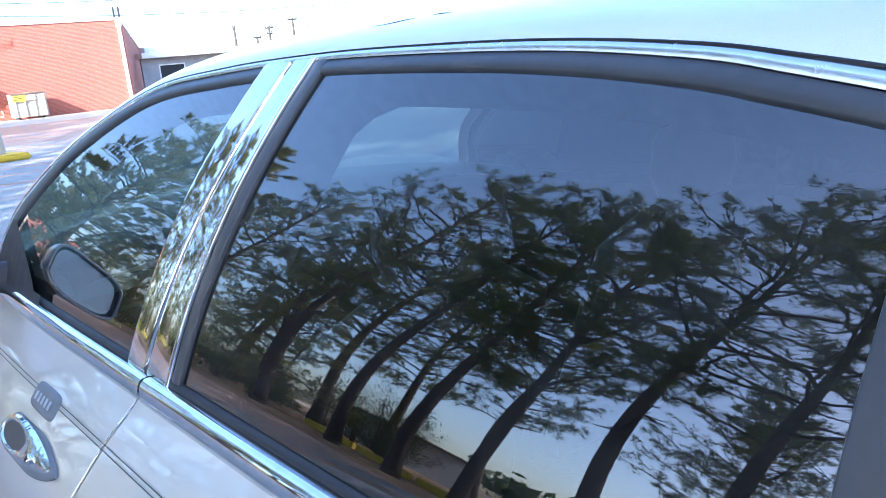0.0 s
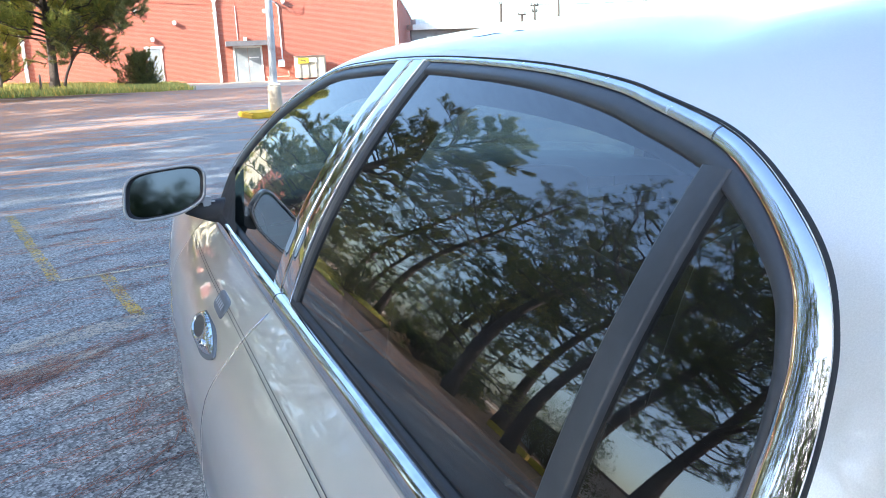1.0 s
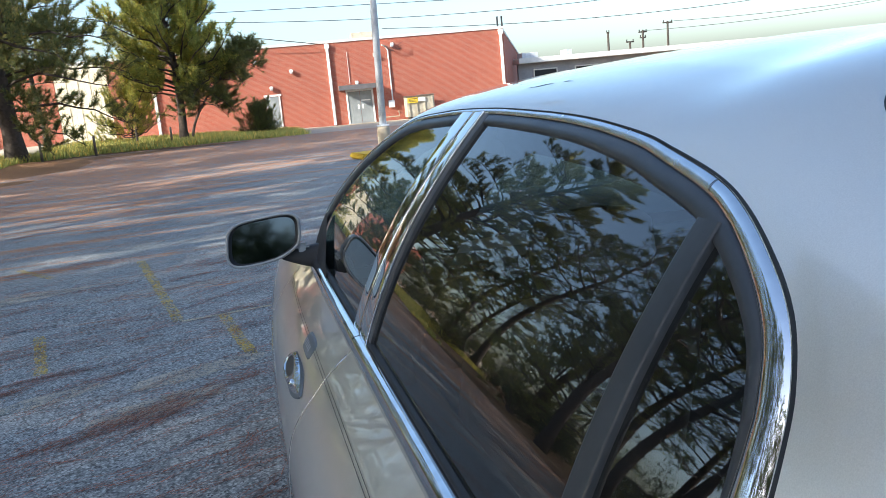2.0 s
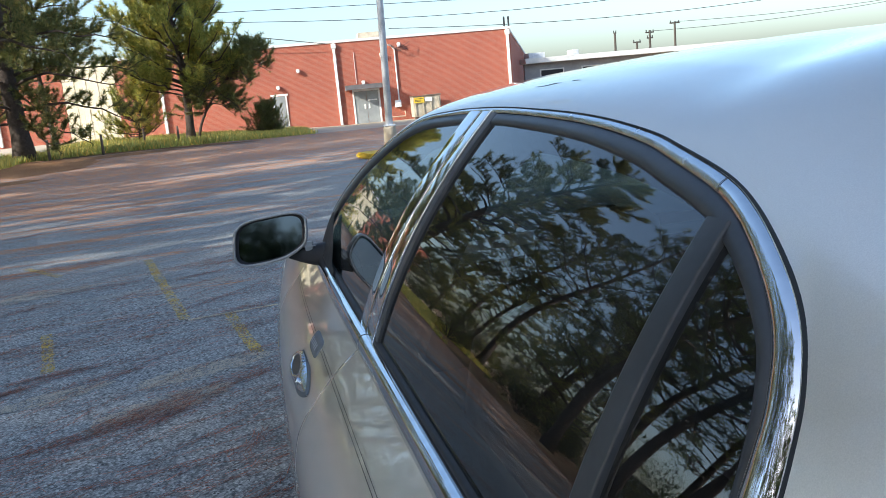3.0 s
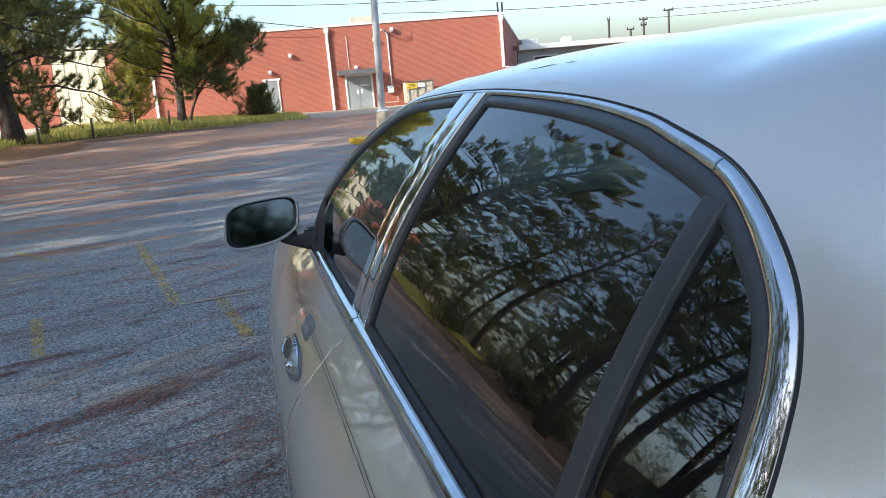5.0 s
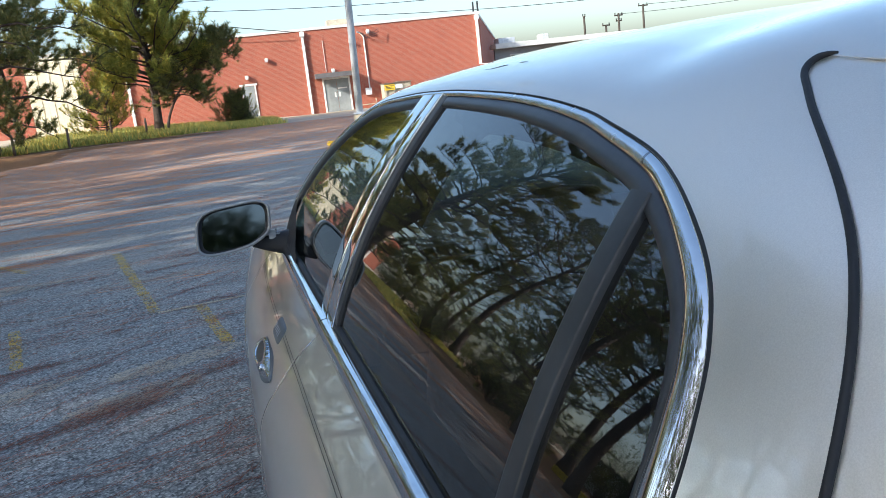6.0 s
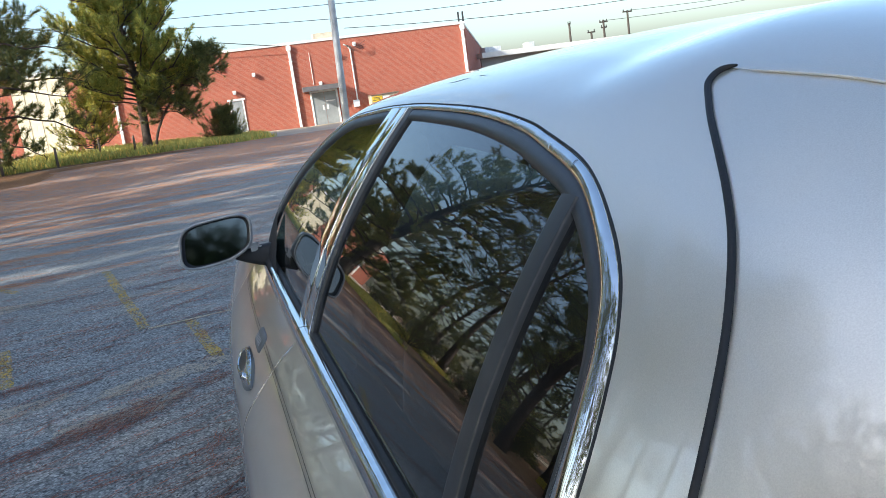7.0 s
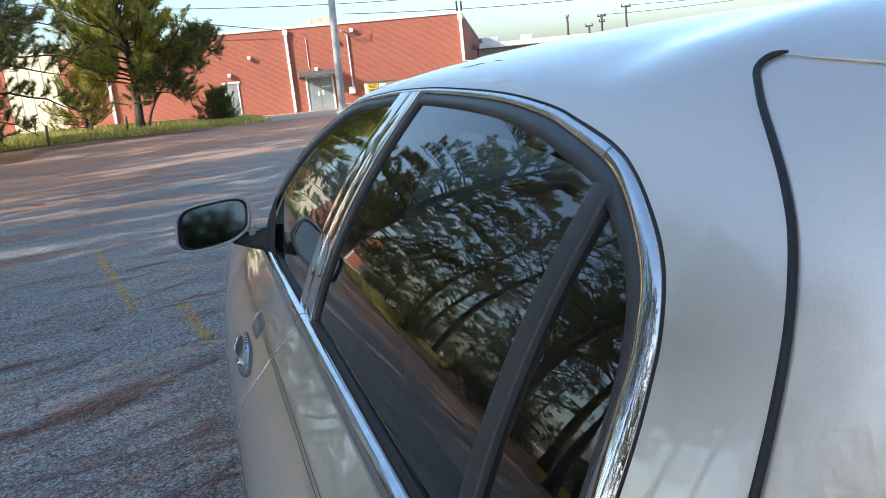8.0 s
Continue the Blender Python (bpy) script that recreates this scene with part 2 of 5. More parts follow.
def thing(name, at, label, category, group="", turn=0.0, kind=""):
    ob = new(name)
    ob.matrix_basis = pose(*at, 0, 0, turn)
    ob.empty_display_size = 0.2
    return tagged(ob, label, category, group, kind)


def box(*boxes, bevel=0.0):
    """Boxes (x0, y0, z0, x1, y1, z1) joined in one mesh, with bevelled edges."""
    bm = bmesh.new()
    for x0, y0, z0, x1, y1, z1 in boxes:
        m = Matrix.Translation(((x0 + x1) / 2, (y0 + y1) / 2, (z0 + z1) / 2)) @ Matrix.Diagonal((abs(x1 - x0), abs(y1 - y0), abs(z1 - z0), 1))
        bmesh.ops.create_cube(bm, size=1, matrix=m)
    if bevel:
        bmesh.ops.bevel(bm, geom=bm.edges[:], offset=bevel, segments=2, affect="EDGES")
    return bm


def tube(points, radii, sides=8, caps=True):
    """A round tube along points, as (vertices, faces)."""
    pts = [Vector(p) for p in points]
    radii = [radii] * len(pts) if isinstance(radii, (int, float)) else radii
    verts, faces = [], []
    side = None
    for i, p in enumerate(pts):
        d = (pts[min(i + 1, len(pts) - 1)] - pts[max(i - 1, 0)]).normalized()
        if side is None:
            side = d.cross(Vector((0, 0, 1)) if abs(d.z) < 0.9 else Vector((1, 0, 0))).normalized()
        side = (side - d * side.dot(d)).normalized()
        up = d.cross(side)
        for k in range(sides):
            a = 2 * math.pi * k / sides
            verts.append(p + (side * math.cos(a) + up * math.sin(a)) * radii[i])
    for i in range(len(pts) - 1):
        for k in range(sides):
            a, b = i * sides + k, i * sides + (k + 1) % sides
            faces.append((a, b, b + sides, a + sides))
    if caps:
        faces.append(tuple(range(sides - 1, -1, -1)))
        faces.append(tuple(range(len(verts) - sides, len(verts))))
    return [tuple(v) for v in verts], faces


def joined(*pieces):
    verts, faces = [], []
    for v, f in pieces:
        n = len(verts)
        verts += v
        faces += [tuple(i + n for i in q) for q in f]
    return verts, faces


def sheet(rows, flip=False):
    """A surface through rows of points, as (vertices, faces)."""
    w = len(rows[0])
    verts = [tuple(p) for r in rows for p in r]
    faces = []
    for i in range(len(rows) - 1):
        for j in range(w - 1):
            q = (i * w + j, i * w + j + 1, (i + 1) * w + j + 1, (i + 1) * w + j)
            faces.append(q[::-1] if flip else q)
    return verts, faces


def mirrored(mesh, centre):
    v, f = mesh
    return [(2 * centre - x, y, z) for x, y, z in v], [q[::-1] for q in f]


def spline(knots, t):
    """A smooth curve through evenly numbered knots, at t from 0 to 1."""
    k = [np.array(p, float) for p in knots]
    s = t * (len(k) - 1)
    i = min(int(s), len(k) - 2)
    u = s - i
    a, b = k[i], k[i + 1]
    ma = (b - k[i - 1]) / 2 if i else b - a
    mb = (k[i + 2] - a) / 2 if i + 2 < len(k) else b - a
    return (2 * u**3 - 3 * u**2 + 1) * a + (u**3 - 2 * u**2 + u) * ma + (3 * u**2 - 2 * u**3) * b + (u**3 - u**2) * mb


def lerp(x, xs, ys):
    return float(np.interp(x, xs, ys))


def smoothstep(a, b, x):
    u = min(1, max(0, (x - a) / (b - a)))
    return u * u * (3 - 2 * u)


# ---- ground ----
def rise(x, y):
    """The ground's height: a flat lot, rising gently towards the wooded verge at the building."""
    return 0.045 * min(14, max(0, 6 - x)) * smoothstep(19, 46, y) * (1 - smoothstep(80, 120, y))


EDGE = [(-8.6, -60), (-8.3, -30), (-8.5, 0), (-8.3, 20), (-8.4, 27), (-8.2, 32.6), (-5.5, 34.9), (-1.5, 35.9), (1.76, 36.5), (3.2, 37.2), (9, 39.8)]


def edge_x(y):
    return lerp(y, [p[1] for p in EDGE], [p[0] for p in EDGE])


def land(xs, ys, lift):
    return sheet([[(x, y, rise(x, y) + lift(x, y)) for x in xs] for y in ys])


def spaced(a, b, fine, coarse, centre=0.0):
    out, v = [a], a
    while v < b:
        v += min(coarse, fine + abs(v - centre) * 0.16)
        out.append(min(v, b))
    return out


xs, ys = spaced(-900, 900, 0.8, 90), spaced(-700, 1500, 0.8, 90, 20)
tagged(part("ground", land(xs, ys, lambda x, y: -0.05 + 0.02 * noise.noise((x * 0.3, y * 0.3, 0)) - 0.2 * smoothstep(120, 300, abs(x) + abs(y))), SOIL, smooth=True),
       "dry soil littered with pine straw and grass", "ground", kind="structure")
ys = spaced(-60, 39.8, 0.5, 4)
rows = [[(edge_x(y) + (48 - edge_x(y)) * (j / 40) ** 1.4, y) for j in range(41)] for y in ys]
tagged(part("parking_lot", sheet([[(x, y, rise(x, y) + 0.0) for x, y in r] for r in rows]), ASPHALT, smooth=True),
       "worn grey asphalt lot streaked with brown pine straw", "asphalt", kind="structure")
tagged(part("pavement", land(spaced(-60, 60, 1.2, 5), [39.0, 41, 43, 45, 47, 49, 51, 53.5, 56], lambda x, y: -0.035 if y < 40 else (-0.02 if x < -2 else 0.012)), CONCRETE, smooth=True),
       "pale sunlit concrete apron along the brick building", "pavement", kind="structure")


# ---- the car: its surfaces ----
import functools

CAR_X = 0.86  # the car's middle line
BELT = 0.965


def side_x(y, z):
    """The side glass: leaning in towards the roof, slightly bowed."""
    h = (z - BELT) / 0.439
    return 0.026 + 0.138 * h + 0.097 * h * h + 0.024 * h**3 + 0.02 * max(0, y - 0.3) ** 2 + 0.02 * max(0, -0.9 - y) ** 2


def on_side(y, z, out=0.0):
    e = 0.001
    n = np.array([-1.0, 0.0, (side_x(y, z + e) - side_x(y, z - e)) / (2 * e)])
    return np.array([side_x(y, z), y, z]) + out * n / np.linalg.norm(n)


# the outline of the side windows, from the foot of the screen pillar over the roof to the rear: along the car, and height
OUTLINE = [(1.10, 0.94), (1.02, 1.10), (0.87, 1.205), (0.68, 1.300), (0.42, 1.383), (0.13, 1.4065), (-0.15, 1.412), (-0.393, 1.4075), (-0.609, 1.3985),
           (-0.777, 1.3835), (-0.866, 1.3695), (-0.968, 1.350), (-1.029, 1.3305), (-1.089, 1.302), (-1.135, 1.273), (-1.164, 1.242), (-1.182, 1.208), (-1.196, 1.15), (-1.200, 1.05), (-1.200, 0.965)]
CURVE = [spline(OUTLINE, i / 150) for i in range(151)]


@functools.lru_cache(None)
def inward(i, w):
    """The outline's point i, moved w into the window."""
    a, b = CURVE[max(i - 1, 0)], CURVE[min(i + 1, len(CURVE) - 1)]
    d = (b - a) / np.linalg.norm(b - a)
    return CURVE[i] + w * np.array([-d[1], d[0]])


ROUND = np.linspace(-0.03, 0.03, 11)


def eased(u, xs, ys):
    """lerp, with its corners rounded off."""
    return float(np.interp(u + ROUND, xs, ys).mean())


# widths along the outline, by place along the car
@functools.lru_cache(None)
def chrome_w(i):
    return eased(i / 150, [k / 150 for k in (0, 20, 40, 55, 71, 87, 95, 103, 111, 118, 126, 134, 150)], [0.004, 0.006, 0.009, 0.009, 0.0105, 0.0125, 0.0145, 0.0175, 0.023, 0.028, 0.031, 0.036, 0.038])


@functools.lru_cache(None)
def frame_w(i):
    return eased(i / 150, [k / 150 for k in (0, 15, 30, 45, 60, 75, 88, 98, 108, 118, 126, 134, 150)], [0.05, 0.036, 0.022, 0.017, 0.018, 0.021, 0.020, 0.019, 0.0165, 0.0145, 0.0125, 0.008, 0.007])


ROOF_LINE = [(1.62, 0.98), (1.10, 1.30), (0.62, 1.463), (0.20, 1.487), (-0.25, 1.496), (-0.65, 1.488), (-1.02, 1.463), (-1.30, 1.39), (-1.62, 1.27), (-2.0, 1.12)]


CREASE_I, CREASE_S = [50, 62, 73, 89, 96, 100.5, 106, 118], [0.48, 0.40, 0.375, 0.232, 0.227, 0.241, 0.265, 0.34]


@functools.lru_cache(None)
def roof_point(i, s):
    """The roof skin and rear pillar: from the outline's point i (s = 0) to the car's middle line (s = 1)."""
    u = i / 150
    a = on_side(*CURVE[i], out=0.004)
    b2 = spline(ROOF_LINE, lerp(u, [0, 1], [0, 1]) if u in (0, 1) else eased(u, [0.0, 0.12, 0.2, 0.3, 0.45, 0.58, 0.7, 0.84, 1.0], [0.0, 0.14, 0.24, 0.38, 0.52, 0.63, 0.72, 0.85, 1.0]))
    b = np.array([CAR_X, b2[0], b2[1]])
    w = inward(i, -0.01)
    out = on_side(*w, out=0.004) - a
    out = out / np.linalg.norm(out)
    reach = np.linalg.norm(b - a)
    ta, tb = out * reach * eased(u, [0, 0.2, 0.5, 0.58, 0.8, 1], [0.35, 0.30, 0.40, 1.0, 1.55, 1.5]), np.array([reach * 0.9, 0, 0])
    p = (2 * s**3 - 3 * s**2 + 1) * a + (s**3 - 2 * s**2 + s) * ta + (3 * s**2 - 2 * s**3) * b + (s**3 - s**2) * tb
    # a soft crease runs from the hook of the rear seal forwards over the roof
    p[2] += 0.0010 * smoothstep(40, 62, i) * (1 - smoothstep(104, 118, i)) * max(0.0, 1 - abs(s - lerp(i, CREASE_I, CREASE_S)) / 0.07)
    return p


SECTION = [(0.945, 0.006), (0.932, -0.008), (0.91, -0.036), (0.887, -0.060), (0.86, -0.080), (0.83, -0.104), (0.80, -0.126), (0.76, -0.146), (0.70, -0.160), (0.60, -0.168), (0.48, -0.166), (0.36, -0.15), (0.24, -0.11)]


def flank_x(y, z):
    """The door skins and wings below the belt."""
    zs = [p[0] for p in SECTION][::-1]
    x = lerp(z, zs, [p[1] for p in SECTION][::-1])
    return x + 0.03 * max(0, y - 0.4) ** 2 + 0.03 * max(0, -0.9 - y) ** 2


def on_flank(y, z, out=0.0):
    e = 0.02
    n = np.array([-1.0, 0.0, (flank_x(y, z + e) - flank_x(y, z - e)) / (2 * e)])
    zs = (flank_x(y, z - 0.012) + 2 * flank_x(y, z) + flank_x(y, z + 0.012)) / 4
    return np.array([zs, y, z]) + out * n / np.linalg.norm(n)


# ---- the car: its parts ----
car = thing("sedan", (0, 0, 0), "silver four-door sedan with tinted windows and chrome trim on asphalt", "car")


def both(name, mesh, material, parent, label="", smooth=True):
    """A part on the near side and its twin on the far side."""
    a = part(name, mesh, material, parent, label, smooth)
    part(name, mirrored(mesh, CAR_X), material, parent, label, smooth)
    return a


def seam_y(z):
    return 0.004 + 0.045 * smoothstep(0.95, 0.70, z)


def skin(y0, y1, low, top, n, gap=0.0025):
    """A panel of the flank between two edges (functions of height) with its edges turned in."""
    rows = []
    for j in range(27):
        k = j / 26
        row = []
        for i in range(n + 1):
            u = i / n
            ya = y0(0.6) + (y1(0.6) - y0(0.6)) * u
            z = low(ya) + (top(ya) - low(ya)) * k
            y = (y0(z) + gap) * (1 - u) + (y1(z) - gap) * u
            row.append(on_flank(y, z))
        rows.append(row)
    lip = np.array([0.02, 0.0, 0.0])
    edges = [[r[0] for r in rows], [r[-1] for r in rows], rows[0]]
    return joined(sheet(rows, flip=True), *[sheet([e, [p + lip for p in e]], flip=k == 0) for k, e in enumerate(edges)])


FRONT_AXLE, REAR_AXLE, WHEEL_R, ARCH_R = 1.63, -1.36, 0.345, 0.41


def arch(y):
    z = 0.26
    for axle in (FRONT_AXLE, REAR_AXLE):
        if abs(y - axle) < ARCH_R:
            z = max(z, WHEEL_R + math.sqrt(ARCH_R**2 - (y - axle) ** 2))
    return z


def wing_top(y):
    return 0.945 - 0.15 * max(0, y - 1.1) ** 1.05


front_door = both("front_door", skin(seam_y, lambda z: 1.13, lambda y: 0.26, lambda y: 0.945, 24), PAINT, car)
rear_door = both("rear_door", skin(lambda z: -1.13 + 0.28 * smoothstep(0.75, 0.3, z), seam_y, lambda y: 0.26, lambda y: 0.945, 24), PAINT, car)
both("quarter_panel", skin(lambda z: -2.62, lambda z: -1.13 + 0.28 * smoothstep(0.75, 0.3, z), arch, lambda y: 0.945, 48), PAINT, car)
both("front_wing", skin(lambda z: 1.13, lambda z: 2.62, arch, wing_top, 48), PAINT, car)
both("rocker_strip", sheet([[on_flank(y, z, o) for y in np.linspace(-0.92, 1.2, 24)] for z, o in ((0.345, 0.0), (0.342, 0.008), (0.325, 0.010), (0.305, 0.008), (0.30, 0.0))]), CHROME, car)
both("door_jamb", sheet([[(flank_x(y, z) + 0.03, y, z) for y in np.linspace(-2.5, 1.25, 40)] for z in (0.28, 0.5, 0.8, 0.93)]), DARK, car)

# the roof skin with the rear pillars, the windscreen and the rear deck
ROWS = 41
roof = part("roof_panel", joined(*[m for m in (lambda q: (q, mirrored(q, CAR_X)))(
    sheet([[roof_point(i, s) for s in np.linspace(0, 1, ROWS)] for i in range(30, 151)]))]), PAINT, car, "silver painted roof and rear pillar skin", True)
both("screen_pillar", sheet([[roof_point(i, s) for s in np.linspace(0, 0.1, 6)] for i in range(0, 31)]), PAINT, car)
part("windscreen", joined(*[m for m in (lambda q: (q, mirrored(q, CAR_X)))(
    sheet([[roof_point(i, s) for s in np.linspace(0.1, 1, 20)] for i in range(0, 31)]))]), GLASS_FRONT, car, "clear windscreen", True)
deck = []
for k in range(14):
    row = []
    for s in np.linspace(0, 1, 21):
        p, e = roof_point(150, s), np.array([0.07 + (CAR_X - 0.07) * s, -2.62, 0.945 + 0.06 * (1 - (1 - s) ** 3)])
        u = k / 13
        row.append(p * (1 - u) + e * u + np.array([0, 0, 0.05 * u * (1 - u) * s]))
    deck.append(row)
part("boot_lid", joined(*[m for m in (lambda q: (q, mirrored(q, CAR_X)))(sheet(deck))]), PAINT, car, "", True)
bonnet = []
for k in range(16):
    row = []
    for s in np.linspace(0, 1, 17):
        y0 = max(1.13, roof_point(0, s)[1] - 0.01)
        y = y0 + (2.62 - y0) * k / 15
        x0 = flank_x(y, wing_top(y)) + 0.0
        row.append((x0 + (CAR_X - x0) * s, y, wing_top(y) + 0.04 * (1 - (1 - s) ** 4) * (1 - 0.35 * k / 15)))
    bonnet.append(row)
part("bonnet", joined(*[m for m in (lambda q: (q, mirrored(q, CAR_X)))(sheet(bonnet, True))]), PAINT, car, "", True)
for name, y0, y1 in (("front_bumper", 2.60, 2.82), ("rear_bumper", -2.60, -2.78)):
    rows = []
    for z, k in ((0.24, 0.3), (0.34, 0.85), (0.48, 1.0), (0.62, 0.95), (0.76, 0.7), (0.90, 0.05)):
        z *= 0.79 if y1 > 0 else 1
        xl = flank_x(y0, z)
        rows.append([(xl + (2 * CAR_X - 2 * xl) * s, y0 + (y1 - y0) * k * (1 - abs(2 * s - 1) ** 5), z) for s in np.linspace(0, 1, 25)])
    part(name, sheet(rows, y1 < 0), PAINT, car, "", True)
part("underbody", box((-0.02, -2.5, 0.2, 2 * CAR_X + 0.02, 2.5, 0.27)), DARK, car)


# wheels: tyre and rim
def wheel(x, y, s):
    w = new("wheel")
    w.parent = car
    w.matrix_basis = pose(x, y, WHEEL_R, 0, 0, 0)

    def lathe(profile, n=40):
        rows = [[(s * a, r * math.sin(2 * math.pi * k / n), r * math.cos(2 * math.pi * k / n)) for k in range(n + 1)] for a, r in profile]
        return sheet(rows, s < 0)

    part("tyre", lathe([(0.22, 0.21), (0.225, 0.29), (0.20, 0.335), (0.17, 0.345), (0.06, 0.345), (0.02, 0.335), (0.0, 0.29), (0.01, 0.225), (0.05, 0.215)]), TYRE, w, smooth=True)
    part("rim", lathe([(0.05, 0.216), (0.012, 0.222), (0.014, 0.205), (0.05, 0.195), (0.045, 0.10), (0.02, 0.06), (0.018, 0.0)]), GALV, w, "silver alloy rim", smooth=True)


for y in (FRONT_AXLE, REAR_AXLE):
    wheel(-0.145 + 0.03 * (max(0, y - 0.4) ** 2 + max(0, -0.9 - y) ** 2), y, 1)
    wheel(2 * CAR_X + 0.145 - 0.03 * (max(0, y - 0.4) ** 2 + max(0, -0.9 - y) ** 2), y, -1)


# the bright moulding round the windows, in two lengths, and the black inner frame
def moulding(i0, i1):
    rows = []
    for k in range(9):
        v = k / 8
        rows.append([on_side(*inward(i, chrome_w(i) * v), out=0.001 + (0.003 + 0.10 * chrome_w(i)) * math.sin(math.pi * (0.06 + 0.88 * v)) ** 0.8) for i in range(i0, i1 + 1)])
    return sheet(rows, True)


JOINT = 87  # where the roof moulding meets the rear one
SEAM = 45
both("front_window_moulding", moulding(0, SEAM), SATIN, front_door)
both("roof_moulding", moulding(SEAM, JOINT), SATIN, rear_door)
both("rear_moulding", moulding(JOINT, 150), CHROME, car, "broad polished chrome moulding sweeping round the rear quarter window")
def joint(i):
    rows = []
    for d in (-0.0006, 0.0006):
        row = []
        for k in range(9):
            a, b = (on_side(*inward(j, chrome_w(j) * k / 8), out=0.0016 + (0.003 + 0.10 * chrome_w(j)) * math.sin(math.pi * (0.06 + 0.11 * k)) ** 0.8) for j in (i, i + 1))
            row.append(a + (b - a) / np.linalg.norm(b - a) * d)
        rows.append(row)
    return sheet(rows)


for i in (SEAM, JOINT):
    both("moulding_joint", joint(i), DARK, car)
# dark gutter between the moulding and the roof skin
def gutter_w(i):
    return lerp(i, [0, 45, 65, 90, 105, 150], [0.0010, 0.0012, 0.0020, 0.0042, 0.0066, 0.0085])


both("gutter_seal", sheet([[on_side(*inward(i, w * gutter_w(i) + 0.001), out=o) for i in range(0, 151)] for w, o in ((-1.0, 0.003), (-0.7, 0.0046), (-0.3, 0.0042), (0.0, 0.001))], True), RUBBER, car)


def surround(i0, i1):
    rows = []
    for v, o in ((0.0, -0.001), (0.06, 0.0015), (0.5, 0.002), (0.86, 0.0015), (0.93, -0.001), (1.0, -0.006)):
        rows.append([on_side(*inward(i, chrome_w(i) + frame_w(i) * v), out=o) for i in range(i0, i1 + 1)])
    return sheet(rows, True)


both("front_window_frame", surround(0, SEAM - 1), BLACK_TRIM, front_door)
both("rear_window_frame", surround(SEAM, 150), BLACK_TRIM, rear_door)


# panes
def top_z(y):
    best = None
    for i in range(150):
        (ya, za), (yb, zb) = inward(i, chrome_w(i) + 0.5 * frame_w(i)), inward(i + 1, chrome_w(i + 1) + 0.5 * frame_w(i + 1))
        if (ya - y) * (yb - y) <= 0 and ya != yb:
            best = max(best or 0, za + (zb - za) * (y - ya) / (yb - ya))
    return best or BELT


def pillar_mid(z):
    return lerp(z, [0.96, 1.41], [0.035, -0.09])


def pillar_front(z):
    return lerp(z, [0.96, 1.41], [0.112, -0.004])


def pillar_rear(z):
    return lerp(z, [0.96, 1.41], [-0.056, -0.153])


def pillar_glass(z):
    return lerp(z, [0.96, 1.41], [-0.086, -0.187])


def pane(y0, y1, n, out=-0.004):
    cols = []
    for k in range(n + 1):
        u = k / n
        rows = []
        for j in range(25):
            v = j / 24
            y = y0(0.9) + (y1(0.9) - y0(0.9)) * u
            z = BELT - 0.02 + (top_z(min(1.07, max(-1.17, y))) - BELT + 0.02) * v
            y = y0(z) + (y1(z) - y0(z)) * u
            z = BELT - 0.02 + (top_z(min(1.07, max(-1.17, y))) - BELT + 0.02) * v
            rows.append(on_side(y, z, out))
        cols.append(rows)
    return sheet(cols)


for name, y0, y1, n in (("front_window", lambda z: pillar_front(z) - 0.02, lambda z: 1.06, 30), ("rear_window", lambda z: -0.995, lambda z: pillar_glass(z) + 0.008, 34), ("quarter_window", lambda z: -1.168, lambda z: -0.98, 18)):
    pane_part = both(name, pane(y0, y1, n), FRONT_GLASS if name == "front_window" else GLASS, front_door if name == "front_window" else (rear_door if name == "rear_window" else car), "dark tinted side glass")


# door pillar: two bright plates with a dark gap, and a rubber channel
def plate(a, b, out, top=1.405):
    rows = []
    for v, o in ((0.0, -0.008), (0.02, out - 0.002), (0.05, out), (0.10, out + 0.0002), (0.5, out + 0.0006), (0.90, out + 0.0002), (0.95, out), (0.98, out - 0.002), (1.0, -0.008)):
        rows.append([on_side(a(z) + (b(z) - a(z)) * v, z, o) for z in np.linspace(0.955, top, 30)])
    return sheet(rows, True)


both("pillar_plate", plate(pillar_front, lambda z: pillar_mid(z) + 0.003, 0.004), STEEL, front_door, "polished steel door pillar plate")
both("pillar_plate", plate(lambda z: pillar_mid(z) - 0.003, pillar_rear, 0.004), STEEL, rear_door, "polished steel door pillar plate")
both("pillar_bead", plate(lambda z: pillar_rear(z) + 0.006, lambda z: pillar_rear(z) - 0.004, 0.007), CHROME, rear_door)
both("window_channel", plate(lambda z: pillar_rear(z) - 0.004, pillar_glass, 0.002), BLACK_TRIM, rear_door)
both("pillar_gap", plate(lambda z: pillar_mid(z) + 0.01, lambda z: pillar_mid(z) - 0.01, -0.004), DARK, car)
both("divider_bar", plate(lambda z: -0.970 - 0.03 * (z - 1.2), lambda z: -1.006 - 0.03 * (z - 1.2), 0.004, 1.318), BLACK_TRIM, rear_door, "matt dark grey divider bar between the rear panes")


# belt moulding
def belt(y0, y1, n):
    prof = ((0.028, 0.966), (0.018, 0.9695), (0.010, 0.969), (0.004, 0.9655), (0.000, 0.9585), (-0.002, 0.949), (-0.004, 0.939), (0.004, 0.930))
    return sheet([[(x + 0.024 * max(0, y - 0.35) ** 2 + 0.024 * max(0, -0.9 - y) ** 2, y, z) for y in np.linspace(y0, y1, n)] for x, z in prof], True)


